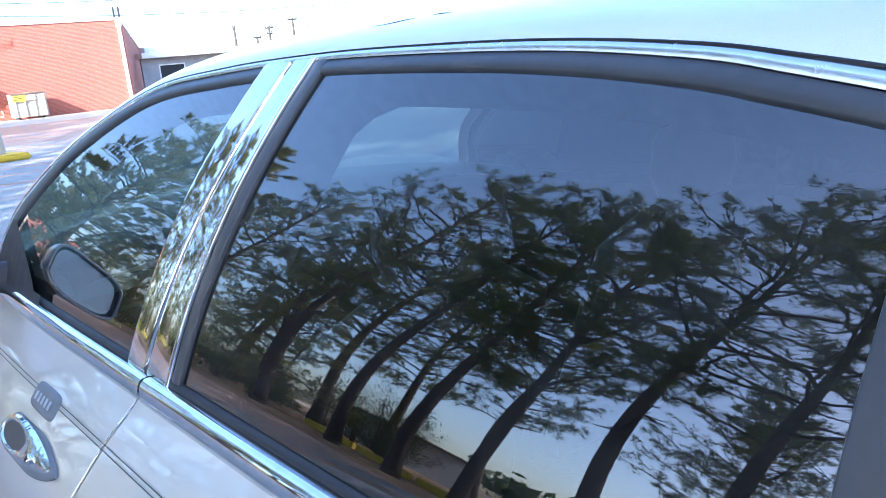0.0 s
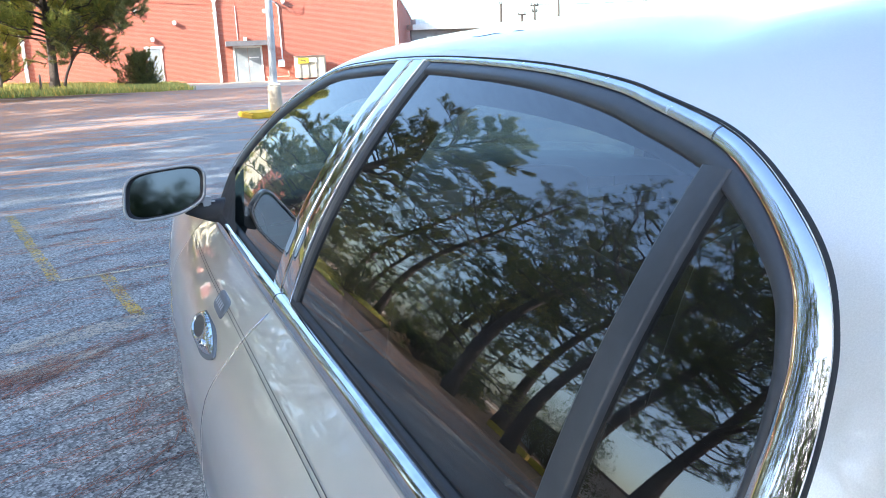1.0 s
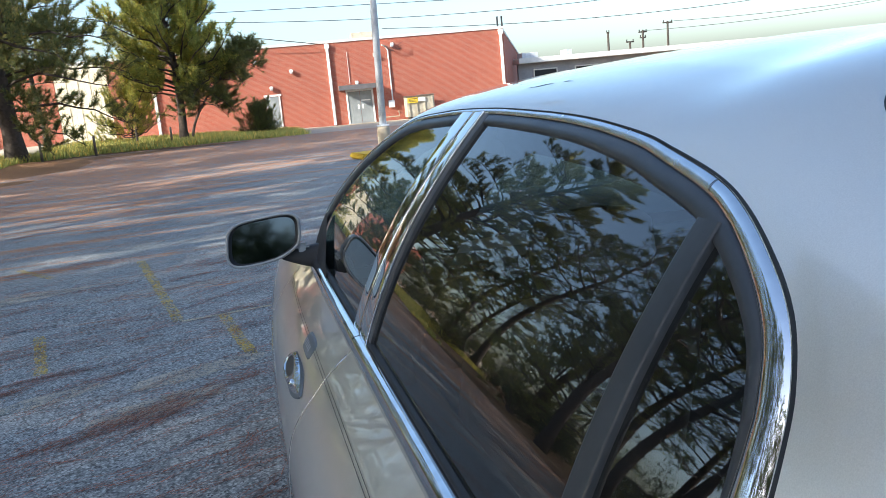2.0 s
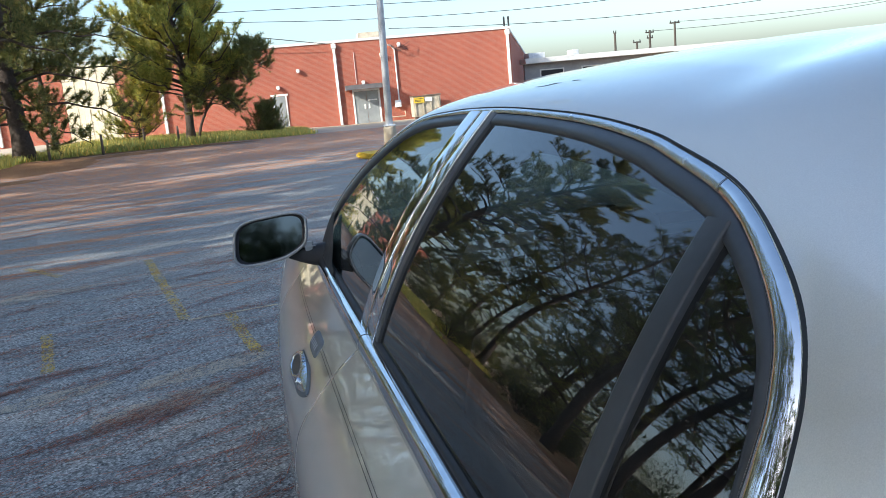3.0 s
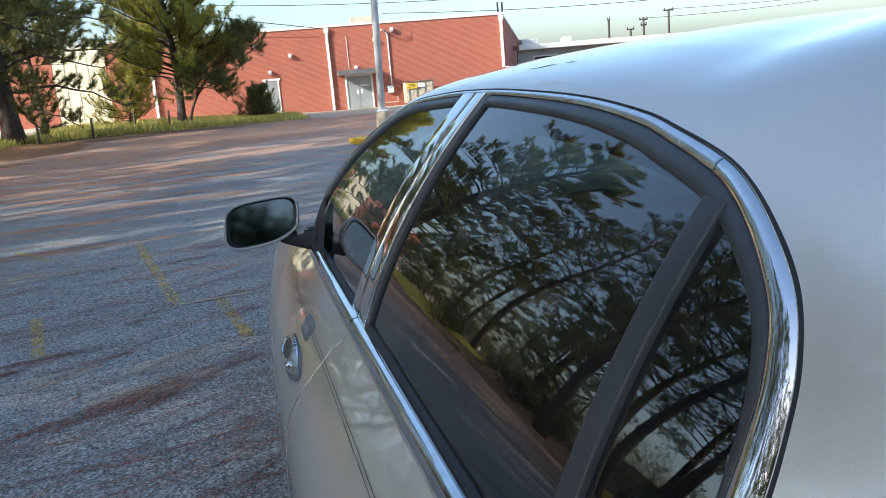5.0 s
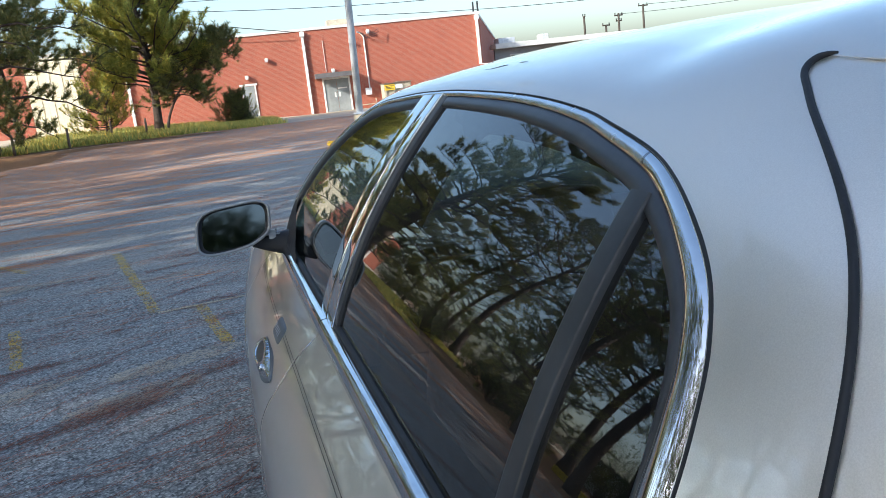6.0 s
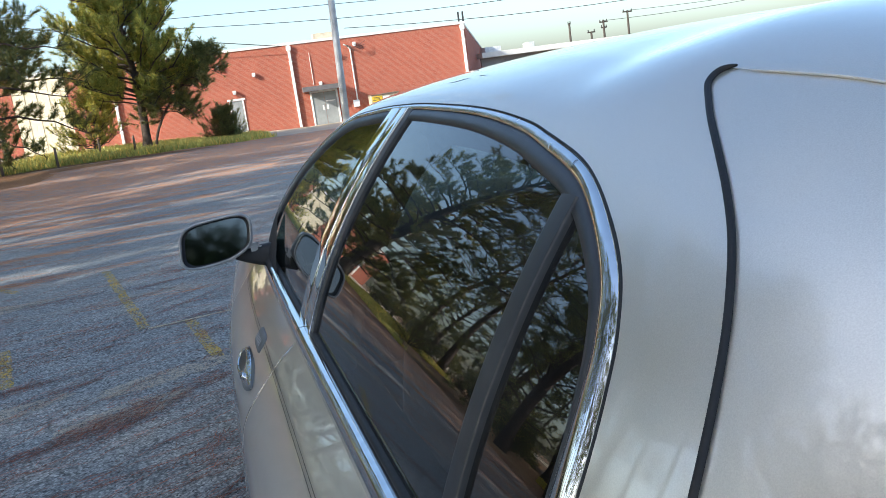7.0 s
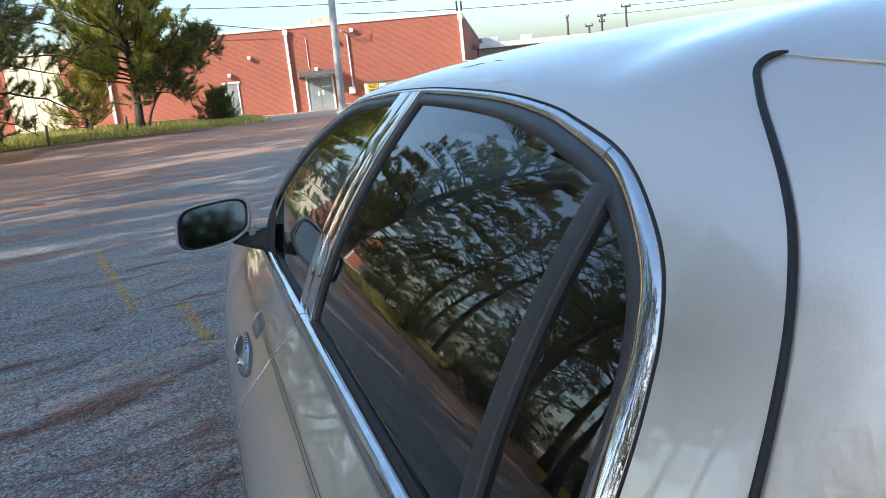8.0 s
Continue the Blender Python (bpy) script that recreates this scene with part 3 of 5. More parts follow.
both("belt_moulding", belt(0.006, 1.12, 24), CHROME, front_door, "chrome moulding along the window sill")
both("belt_moulding", belt(-1.21, 0.0, 24), CHROME, rear_door, "chrome moulding along the window sill")
both("sill_seal", sheet([[on_side(y, z, o) for y in np.linspace(-1.185, 1.05, 50)] for z, o in ((0.962, -0.002), (0.969, 0.004), (0.975, 0.003), (0.977, -0.006))], True), RUBBER, car)

# steel bead added for the bright highlight along the front door's shut line
both("door_edge_highlight", tube([on_flank(seam_y(z) + 0.0035, z, 0.0004) for z in np.linspace(0.93, 0.30, 30)], 0.0011, 6), STEEL, front_door)

# two thin stripes along the flank
for z in (0.886, 0.880):
    for y0, y1, door in ((0.012, 1.12, front_door), (-1.12, 0.02, rear_door)):
        both("pinstripe", sheet([[on_flank(y, z + dz, 0.0012) for y in np.linspace(y0 + seam_y(z) * (y0 > 0), y1, 30)] for dz in (-0.0006, 0.0006)], True), STRIPE, door)


# rear window edge: a black rubber strip curving down the rear pillar
STRIP = [(97.3, 0.2345), (96.7, 0.228), (96.25, 0.217), (96.3, 0.204), (97.1, 0.189), (99.0, 0.1745), (101.6, 0.1585), (104.75, 0.1447), (108.75, 0.1305), (112.4, 0.1203), (115.6, 0.1134), (118.9, 0.1072), (123, 0.1005), (128.6, 0.0945), (132.9, 0.090), (140, 0.085), (148, 0.08)]


def roof_at(i, s, lift=0.0):
    k = int(min(149, i))
    f = lambda a, b: roof_point(min(150, k + a), b) * (1 - (i - k)) + roof_point(min(150, k + 1 + a), b) * (i - k)
    p = f(0, s)
    n = np.cross(f(0, s + 0.01) - p, roof_point(min(150, k + 1), s) - roof_point(k, s))
    n = n / np.linalg.norm(n)
    return p + lift * (n if n[0] < 0 or n[2] > 0 else -n)


path = [roof_at(*spline(STRIP, t), 0.002) for t in np.linspace(0, 1, 70)]
radii = [0.0031 * min(1, 0.35 + 6 * t) for t in np.linspace(0, 1, 70)]
both("rear_glass_seal", tube(path, radii, 10), RUBBER, car, "black rubber strip curving down the rear pillar")

# a bright strip past the hook of the rubber, and two small scuffs on the roof
EDGE_STRIP = [(97.2, 0.229), (100.5, 0.241), (106.25, 0.265), (112, 0.30), (118, 0.34)]
both("rear_glass_strip", tube([roof_at(*spline(EDGE_STRIP, t), 0.001) for t in np.linspace(0, 1, 40)], [0.0014 * min(1, 0.2 + 2 * t) for t in np.linspace(0, 1, 40)], 8), WHITE, car, "pale strip at the rear window edge")
for scuff in ([(49, 0.22), (50.2, 0.225), (51.3, 0.25), (52, 0.255)], [(53, 0.27), (53.6, 0.275), (54.4, 0.272)]):
    part("scuff", tube([roof_at(*spline(scuff, t), 0.0004) for t in np.linspace(0, 1, 14)], [0.00045 * math.sin(math.pi * (0.1 + 0.8 * t)) for t in np.linspace(0, 1, 14)], 5), STRIPE, car)

# keypad on the front door
def pad_at(r, a):
    c, n = math.cos(a), math.sin(a)
    return on_flank(0.302 + 0.071 * r * math.copysign(abs(c) ** 0.42, c), 0.876 + 0.0185 * r * math.copysign(abs(n) ** 0.42, n), 0.0045 - 0.0045 * r**8)


pad = part("keypad", sheet([[pad_at(r, a) for a in np.linspace(0, 2 * math.pi, 41)] for r in (1.0, 0.97, 0.9, 0.7, 0.4, 0.01)]), PLASTIC, front_door, "dark grey keypad with worn pale marks", True)
for k in range(5):
    y = 0.256 + 0.019 * k
    part("key_mark", sheet([[on_flank(yy, z, 0.0062) for yy in (y, y + 0.006, y + 0.011)] for z in (0.870, 0.876, 0.882)], True), plain("pale_mark", (0.30, 0.32, 0.35), 0.6) if k == 0 else bpy.data.materials["pale_mark"], pad)


# door handle: a dark teardrop shield, a chrome bezel round a cup at its front, a chrome pull at its rear
def handle_at(u, v, out):
    """u along the handle, forward; v across it, up."""
    return on_flank(0.272 + u, 0.815 - 0.02 * u + v, out)


def shield(u):
    front, rear = max(0.0, (0.163 - u) / 0.05), max(0.0, (u + 0.163) / 0.15)
    return 0.001 + 0.0275 * min(1, front) ** 0.5 * (1 if front > 1 else 1) * math.sin(math.pi / 2 * min(1, rear)) ** 0.75


handle = part("door_handle", sheet([[handle_at(u, shield(u) * w, 0.004 * (1 - abs(w) ** 3) + 0.001) for w in np.linspace(-1, 1, 13)] for u in np.linspace(-0.163, 0.163, 41)]), PLASTIC, front_door, "dark handle shield with chrome pull", True)


def oval(a, k=1.0):
    return 0.072 + 0.078 * k * math.cos(a), 0.001 + 0.0205 * k * math.sin(a)


AROUND = np.linspace(0, 2 * math.pi, 49)


def drop(a):
    """The teardrop edge of the chrome, blunt in front and drawn out to the rear."""
    c, s = math.cos(a), math.sin(a)
    return 0.072 + (0.088 if c > 0 else 0.205) * c, 0.001 + 0.0262 * s * (1 if c > 0 else 1 - 0.3 * c * c)


chrome_rows = []
for k in (0.0, 0.06, 0.15, 0.3, 0.5, 0.7, 0.85, 0.95, 1.0):
    row = []
    for a in AROUND:
        (u0, v0), (u1, v1) = oval(a, 0.80), drop(a)
        bulge = 0.007 + (0.0045 + 0.002 * max(0, -math.cos(a))) * math.sin(math.pi * k**0.75) - 0.002 * k
        row.append(handle_at(u0 + (u1 - u0) * k, v0 + (v1 - v0) * k, bulge - 0.002 * math.sin(2 * a) * k * (1 - k)))
    chrome_rows.append(row)
part("pull", sheet(chrome_rows, True), HANDLE_CHROME, handle, "chrome pull with a key cylinder", True)
part("cup", sheet([[handle_at(*oval(a, r), 0.0068 - 0.0014 * (1 - r * r)) for a in AROUND] for r in (0.80, 0.7, 0.5, 0.25, 0.01)], True), STRIPE, handle, smooth=True)
part("lock", tube([handle_at(-0.055, -0.004, 0.010), handle_at(-0.055, -0.004, 0.0175)], 0.0085, 16), CHROME, handle, smooth=True)
part("key_slot", tube([handle_at(-0.055, -0.004, 0.0177), handle_at(-0.055, -0.004, 0.0184)], 0.005, 12), RUBBER, handle, smooth=True)


# door mirror
def mirror_outline(a, grow=0.0):
    c, s = math.cos(a), math.sin(a)
    px = (0.105 + grow) * math.copysign(abs(c) ** 0.5, c)
    pz = (0.066 + grow) * math.copysign(abs(s) ** 0.52, s)
    return px + 0.10 * pz, pz + 0.10 * px + 0.012 * (c > 0) * (s < 0) * abs(c * s) * 2


ANGLES = np.linspace(0, 2 * math.pi, 49)


def door_mirror(parent, place, far):
    """A door mirror on its arm; the far one is the near one's mirror image."""
    mirror = new("door_mirror")
    mirror.parent = parent
    mirror.matrix_basis = place @ Matrix.Scale(1.09, 4)
    tagged(mirror, "door mirror with silver rim and dark glass")

    def piece(name, mesh, material, label="", smooth=False):
        if far and isinstance(mesh, tuple):
            mesh = mirrored(mesh, 0)
        elif far:
            bmesh.ops.scale(mesh, vec=(-1, 1, 1), verts=mesh.verts)
            bmesh.ops.reverse_faces(mesh, faces=mesh.faces)
        part(name, mesh, material, mirror, label, smooth)

    shell = []
    for d, k in ((-0.004, 1.0), (0.0, 1.03), (0.02, 1.03), (0.05, 0.97), (0.08, 0.82), (0.10, 0.6), (0.108, 0.25), (0.109, 0.01)):
        shell.append([(mirror_outline(a)[0] * k, d, mirror_outline(a)[1] * k) for a in ANGLES])
    piece("housing", sheet(shell), PAINT, "silver mirror housing", True)
    piece("rim", tube([(mirror_outline(a)[0], -0.004, mirror_outline(a)[1]) for a in ANGLES], 0.0042, 8, False), GREY_TRIM, smooth=True)
    piece("bezel", sheet([[(mirror_outline(a)[0] * k, d, mirror_outline(a)[1] * k) for a in ANGLES] for k, d in ((0.985, -0.003), (0.92, 0.006), (0.87, 0.008))], True), RUBBER, smooth=True)
    piece("mirror_glass", sheet([[(mirror_outline(a)[0] * k, 0.007 + 0.003 * mirror_outline(a)[1] * k, mirror_outline(a)[1] * k) for a in ANGLES] for k in (0.88, 0.6, 0.3, 0.001)], True), MIRROR, "dark mirror glass")
    arm = []
    for x, cy, cz, ry, rz in ((0.045, 0.04, -0.050, 0.018, 0.014), (0.075, 0.04, -0.055, 0.024, 0.022), (0.11, 0.042, -0.06, 0.032, 0.030), (0.15, 0.045, -0.064, 0.042, 0.038), (0.20, 0.05, -0.068, 0.055, 0.046)):
        arm.append([(x, cy + ry * math.copysign(abs(math.cos(a)) ** 0.6, math.cos(a)), cz + rz * math.copysign(abs(math.sin(a)) ** 0.6, math.sin(a))) for a in np.linspace(0, 2 * math.pi, 21)])
    piece("arm", sheet(arm), RUBBER, "black plastic mirror arm", True)
    piece("arm_cap", box((0.085, 0.0, -0.046, 0.128, 0.07, -0.020), bevel=0.011), GREY_TRIM)


door_mirror(front_door, pose(-0.130, 0.95, 1.046, -8, 0, -7), False)
door_mirror(car, pose(2 * CAR_X + 0.130, 0.90, 1.02, -8, 0, 7), True)
both("mirror_sail", sheet([[on_side(0.62 + 0.43 * u, 0.966 + min(0.02 + 0.17 * max(0, u - 0.12) ** 0.8, max(0.004, top_z(0.62 + 0.43 * u) - 0.975)) * v, 0.009) for u in np.linspace(0, 1, 18)] for v in np.linspace(0, 1, 6)]), RUBBER, front_door, "black plastic triangle at the mirror foot")

# cabin
inner = []
for z in np.linspace(0.90, 1.40, 12):
    y0, y1, x = pillar_glass(z) - 0.012, pillar_front(z) + 0.01, side_x(0, z) + 0.012
    inner.append([(x, y1, z), (x + 0.07, y1 - 0.02, z), (x + 0.085, (y0 + y1) / 2, z), (x + 0.075, y0 - 0.052, z), (x + 0.04, y0 - 0.05, z), (x, y0, z)])
both("pillar_trim", sheet(inner), CLOTH, car)
both("door_card", sheet([[(0.09 + 0.02 * math.sin(3 * z), y, z) for y in np.linspace(-1.2, 1.2, 12)] for z in (0.3, 0.5, 0.7, 0.9, 0.962)]), LEATHER, car)
part("headliner", joined(*[m for m in (lambda q: (q, mirrored(q, CAR_X)))(
    sheet([[roof_point(i, s) * np.array([1, 1, 1]) + np.array([0.012, 0, -0.035]) for s in np.linspace(0.03, 1, 14)] for i in range(32, 112, 2)], True))]), CLOTH, car, smooth=True)
# the padded rail under the roof's edge, over both side windows, rounded into the middle pillar
rail = []
for i in range(22, 121, 2):
    y = CURVE[i][0]
    low = 0.074 + 0.075 * max(0.0, 1 - abs(y + 0.165) / 0.145) ** 2
    rail.append([on_side(*inward(i, w), -0.003) + np.array((d, 0, 0)) for w, d in ((0.002, 0.006), (low * 0.45, 0.03), (low * 0.85, 0.066), (low, 0.085), (low * 0.97, 0.10), (low * 0.7, 0.125), (low * 0.1, 0.17))])
both("roof_rail", sheet(rail), CLOTH, car)
part("parcel_shelf", box((0.12, -1.95, 0.93, 2 * CAR_X - 0.12, -1.25, 0.96), bevel=0.01), LEATHER, car)
dash = []
for k in range(8):
    u = k / 7
    row = []
    for s in np.linspace(0.04, 1, 12):
        p = roof_point(2, s)
        y = p[1] - 0.03 + (0.74 - p[1]) * u
        row.append((max(0.12, p[0]), y, p[2] - 0.012 + 0.05 * math.sin(2.6 * u) * s - 0.25 * max(0, u - 0.85)))
    dash.append(row)
part("dashboard_top", joined(*[m for m in (lambda q: (q, mirrored(q, CAR_X)))(sheet(dash))]), LEATHER, car, "", True)
part("dashboard", box((0.1, 0.8, 0.55, 2 * CAR_X - 0.1, 1.05, 0.90), bevel=0.04), LEATHER, car)


def seat(name, x0, x1, y, top, headrests):
    s = new(name)
    s.parent = car
    w, c = x1 - x0, (x0 + x1) / 2
    part("cushion", box((x0, y, 0.32, x1, y + 0.52, 0.52), bevel=0.05), LEATHER, s)
    rows = []
    for k in range(9):
        v = k / 8
        ring = []
        for a in np.linspace(0, 2 * math.pi, 25):
            cc, ss = math.cos(a), math.sin(a)
            ring.append((c + w / 2 * (1 - 0.12 * v**3) * math.copysign(abs(cc) ** 0.4, cc) * (1 if k < 8 else 0.6), y - 0.04 - 0.20 * v + 0.075 * math.copysign(abs(ss) ** 0.6, ss) * (1 if k < 8 else 0.5), 0.45 + (top - 0.45) * v))
        rows.append(ring)
    part("backrest", sheet(rows, True), LEATHER, s, smooth=True)
    for hx in headrests:
        rows = []
        for v, k in ((0, 0.55), (0.08, 0.85), (0.4, 1.0), (0.8, 0.95), (0.95, 0.75), (1.0, 0.3)):
            rows.append([(hx + 0.135 * k * math.copysign(abs(math.cos(a)) ** 0.6, math.cos(a)), y - 0.26 + 0.055 * k * math.copysign(abs(math.sin(a)) ** 0.7, math.sin(a)), top + 0.01 + 0.17 * v) for a in np.linspace(0, 2 * math.pi, 25)])
        part("headrest", sheet(rows, True), LEATHER, s, smooth=True)


seat("front_seat", 0.20, 0.76, 0.10, 1.02, [0.48])
seat("front_seat", 2 * CAR_X - 0.76, 2 * CAR_X - 0.20, 0.10, 1.02, [2 * CAR_X - 0.48])
seat("rear_seat", 0.22, 2 * CAR_X - 0.22, -0.95, 1.03, [0.5, 2 * CAR_X - 0.5])


# ---- lot markings ----
def stripe_on_lot(x0, y0, x1, y1, w, material, label, name="painted_line"):
    d = Vector((x1 - x0, y1 - y0, 0))
    n = Vector((-d.y, d.x, 0)).normalized() * w / 2
    m = max(2, int(d.length / 0.08))
    rng = random.Random(int(x0 * 100))
    rows = []
    for i in range(m + 1):
        p = Vector((x0, y0, 0.004)) + d * i / m
        a, b = 1 + rng.uniform(-0.25, 0.1), 1 + rng.uniform(-0.25, 0.1)
        rows.append([p - n * a, p, p + n * b])
    tagged(part(name, sheet(rows, True), material), label, "road marking", kind="structure")


stripe_on_lot(-1.30, 7.25, -0.74, 4.33, 0.09, YELLOW, "worn yellow parking line on asphalt")
stripe_on_lot(-0.43, 4.33, -0.24, 3.18, 0.085, YELLOW, "worn yellow parking line on asphalt")
stripe_on_lot(-1.72, 4.5, -1.5, 3.5, 0.08, YELLOW, "worn yellow parking line on asphalt")
stripe_on_lot(-2.6, 7.7, -2.1, 6.9, 0.08, YELLOW, "worn yellow parking line on asphalt")
stripe_on_lot(-0.72, 4.305, -0.02, 4.39, 0.04, FAINT_WHITE, "faint pale joint line across the asphalt")


# ---- brick building ----
def wall_y(x):
    return 51.25 - 0.0863 * x


FACE = math.degrees(math.atan(-0.0863))
building = thing("warehouse", (0, 51.25, 0), "long red brick warehouse with white coping and downspouts", "building", turn=FACE)
COS = math.cos(math.radians(FACE))
L0, L1, TOP = -15.5, 18.05 / COS, 5.25


def bx(x):
    return x / COS


part("front_wall", box((L0, 0.0, -0.6, bx(-10.2), 0.35, TOP), (bx(-7.1), 0.0, -0.6, L1, 0.35, TOP)), BRICK, building)


def prism(corners, z0, z1):
    bm = bmesh.new()
    lo, hi = [bm.verts.new((x, y, z0)) for x, y in corners], [bm.verts.new((x, y, z1)) for x, y in corners]
    bm.faces.new(lo[::-1])
    bm.faces.new(hi)
    for k in range(len(corners)):
        j = (k + 1) % len(corners)
        bm.faces.new((lo[k], lo[j], hi[j], hi[k]))
    return bm


part("side_wall", prism([(L1 - 0.35, 0.36), (L1, 0.36), (L1 + 15, 50), (L1 + 14.65, 50)], -0.6, TOP), BRICK, building)
part("back_wall", box((L0, 50.01, -0.6, L1 + 15, 50.4, TOP)), BRICK, building)
part("side_coping", prism([(L1 - 0.4, 0.43), (L1 + 0.06, 0.43), (L1 + 15.06, 50), (L1 + 14.6, 50)], TOP, TOP + 0.16), WHITE, building, "white metal coping")
for x in (L1 - 0.32, L1 - 0.02):
    part("corner_post", box((x - 0.05, 0.02, TOP + 0.16, x + 0.05, 0.12, TOP + 0.8)), WIRE, building, "short dark post at the roof corner")
for k in range(9):
    part("cream_panel", box((bx(-10.2) + 0.003 + k * 0.345, 0.02 - 0.03 * (k % 2), -0.6, bx(-10.2) + (k + 1) * 0.345, 0.3, TOP - 0.05), bevel=0.01), CREAM, building, "cream sheet metal wall panel")
part("coping", box((L0, -0.06, TOP, L1 + 0.06, 0.42, TOP + 0.16), bevel=0.015), WHITE, building, "white metal coping")
part("roof_deck", prism([(L0, 0.44), (L1 - 0.42, 0.44), (L1 + 14.5, 50), (L0, 50)], TOP - 0.25, TOP - 0.1), GALV, building)


def downspout(x, w=0.17):
    p = part("downspout", box((bx(x) - w / 2, -0.16, 0.05 + rise(x, 50), bx(x) + w / 2, -0.012, TOP - 0.02), (bx(x) - 0.15, -0.2, TOP - 0.35, bx(x) + 0.15, -0.012, TOP - 0.05), bevel=0.015), WHITE, building, "white painted downspout")
    for z in (1.2, 2.8, 4.2):
        part("bracket", box((bx(x) - w / 2 - 0.04, -0.17, z, bx(x) + w / 2 + 0.04, -0.008, z + 0.05)), WHITE, p)


for x in (-4.45, 6.43, 17.85, -14.2):
    downspout(x)

man = part("door", box((bx(2.32), -0.02, 0.12, bx(3.02), 0.02, 2.22), bevel=0.01), DOOR_GREY, building, "grey steel service door")
part("door_frame", box((bx(2.22), -0.05, 0.1, bx(2.31), 0.03, 2.32), (bx(3.03), -0.05, 0.1, bx(3.12), 0.03, 2.32), (bx(2.12), -0.07, 2.24, bx(3.22), 0.03, 2.36)), WHITE, man)
part("handle", box((bx(2.92), -0.08, 1.05, bx(2.97), -0.02, 1.2)), GALV, man)
part("step", box((bx(2.2), -0.9, -0.05, bx(3.2), -0.055, 0.16), bevel=0.02), CONCRETE, building)
part("hand_rail", joined(tube([(bx(2.2), -0.9, 0.1), (bx(2.2), -0.9, 0.95), (bx(2.2), -0.1, 0.95)], 0.025), tube([(bx(2.2), -0.1, 0.1), (bx(2.2), -0.1, 0.95)], 0.025)), WIRE, building)
for k in range(2):
    x0 = 7.42 + k * 0.78
    leaf = part("double_door_leaf", box((bx(x0), -0.02, 0.02, bx(x0 + 0.765), 0.02, 2.08), bevel=0.012), DOOR_GREY, building, "grey steel double door leaf")
    part("push_plate", box((bx(x0 + (0.58 if k == 0 else 0.08)), -0.035, 0.95, bx(x0 + (0.68 if k == 0 else 0.18)), -0.021, 1.25)), WHITE, leaf)
part("notice", box((bx(8.25), -0.035, 1.45, bx(8.85), -0.021, 1.53)), WHITE, building, "pale strip notice")
part("double_door_frame", box((bx(7.3), -0.06, 0, bx(7.41), 0.03, 2.18), (bx(8.97), -0.06, 0, bx(9.08), 0.03, 2.18), (bx(7.3), -0.06, 2.09, bx(9.08), 0.03, 2.2)), WHITE, building)
canopy = part("canopy", box((bx(6.9), -1.0, 2.22, bx(9.4), -0.01, 2.30), (bx(6.9), -1.03, 2.20, bx(9.4), -1.0, 2.50), (bx(6.87), -1.03, 2.2, bx(6.9), -0.01, 2.5), (bx(9.4), -1.03, 2.2, bx(9.43), -0.01, 2.5)), CANOPY, building, "dark flat canopy over the double door")
part("threshold", box((bx(7.2), -0.8, -0.05, bx(9.1), -0.065, 0.03), bevel=0.01), CONCRETE, building)
for x, z in ((1.89, 4.32), (4.02, 3.62), (2.66, 2.68), (8.09, 2.55), (9.42, 4.2), (10.6, 4.75)):
    lamp = part("wall_lamp", box((bx(x) - 0.11, -0.26, z, bx(x) + 0.11, -0.01, z + 0.2), bevel=0.03), WHITE, building, "small white wall lamp")
    part("lens", box((bx(x) - 0.09, -0.24, z - 0.05, bx(x) + 0.09, -0.06, z - 0.002), bevel=0.01), GALV, lamp)
part("conduit", joined(tube([(bx(10.3), -0.06, 1.2), (bx(10.3), -0.06, 4.5), (bx(10.15), -0.12, 4.75), (bx(9.9), -0.3, 4.85)], 0.045)), WHITE, building)
part("conduit", tube([(bx(7.65), -0.04, 2.6), (bx(7.65), -0.04, 4.6)], 0.018), WHITE, building)
part("meter_box", box((bx(10.0), -0.22, 0.85, bx(10.4), -0.01, 1.3), bevel=0.02), GALV, building, "grey electric meter box")
for k in range(3):
    part("service_cable", tube([(bx(10.0), -0.15, 4.85), (bx(10.5), -0.35, 4.6 - 0.1 * k), (bx(10.95), -0.4, 4.75 - 0.12 * k), (bx(11.3), -0.3, 4.95 - 0.2 * k)], 0.015, 5), WIRE, building)
part("gas_pipe", joined(tube([(bx(9.2), -0.3, 0.25), (bx(10.6), -0.3, 0.25), (bx(10.6), -0.3, 0.55), (bx(10.6), -0.02, 0.55)], 0.035), tube([(bx(9.3), -0.3, 0), (bx(9.3), -0.3, 0.25)], 0.03)), BIN_TAN, building)
for x, y, w in ((8.7, 9.0, 1.6),):
    unit = part("rooftop_unit", box((bx(x), y, TOP - 0.1, bx(x + w), y + 1.4, TOP + 1.25), bevel=0.04), BIN_TAN, building, "rooftop ventilation unit")

# lower annex past the corner
annex = thing("annex", (21.0, 66.0, -0.25), "low white-roofed building beyond the warehouse corner", "building")
part("wall", box((4, 0, -0.6, 40, 0.3, 3.55)), plain("annex_wall", (0.33, 0.33, 0.34), 0.8, scale=0.6), annex)
part("fascia", box((3.8, -0.9, 3.55, 40.2, 0.6, 4.0), bevel=0.02), WHITE, annex, "white fascia")
for k in range(2, 10):
    w = part("window", box((-2.5 + 4 * k, -0.06, 1.0, -0.4 + 4 * k, 0.04, 2.9)), RUBBER, annex)
    part("pane_frame", box((-2.6 + 4 * k, -0.09, 0.9, -2.5 + 4 * k, 0.04, 3.0), (-0.4 + 4 * k, -0.09, 0.9, -0.3 + 4 * k, 0.04, 3.0), (-2.5 + 4 * k, -0.09, 2.9, -0.4 + 4 * k, 0.04, 3.0)), WHITE, w)
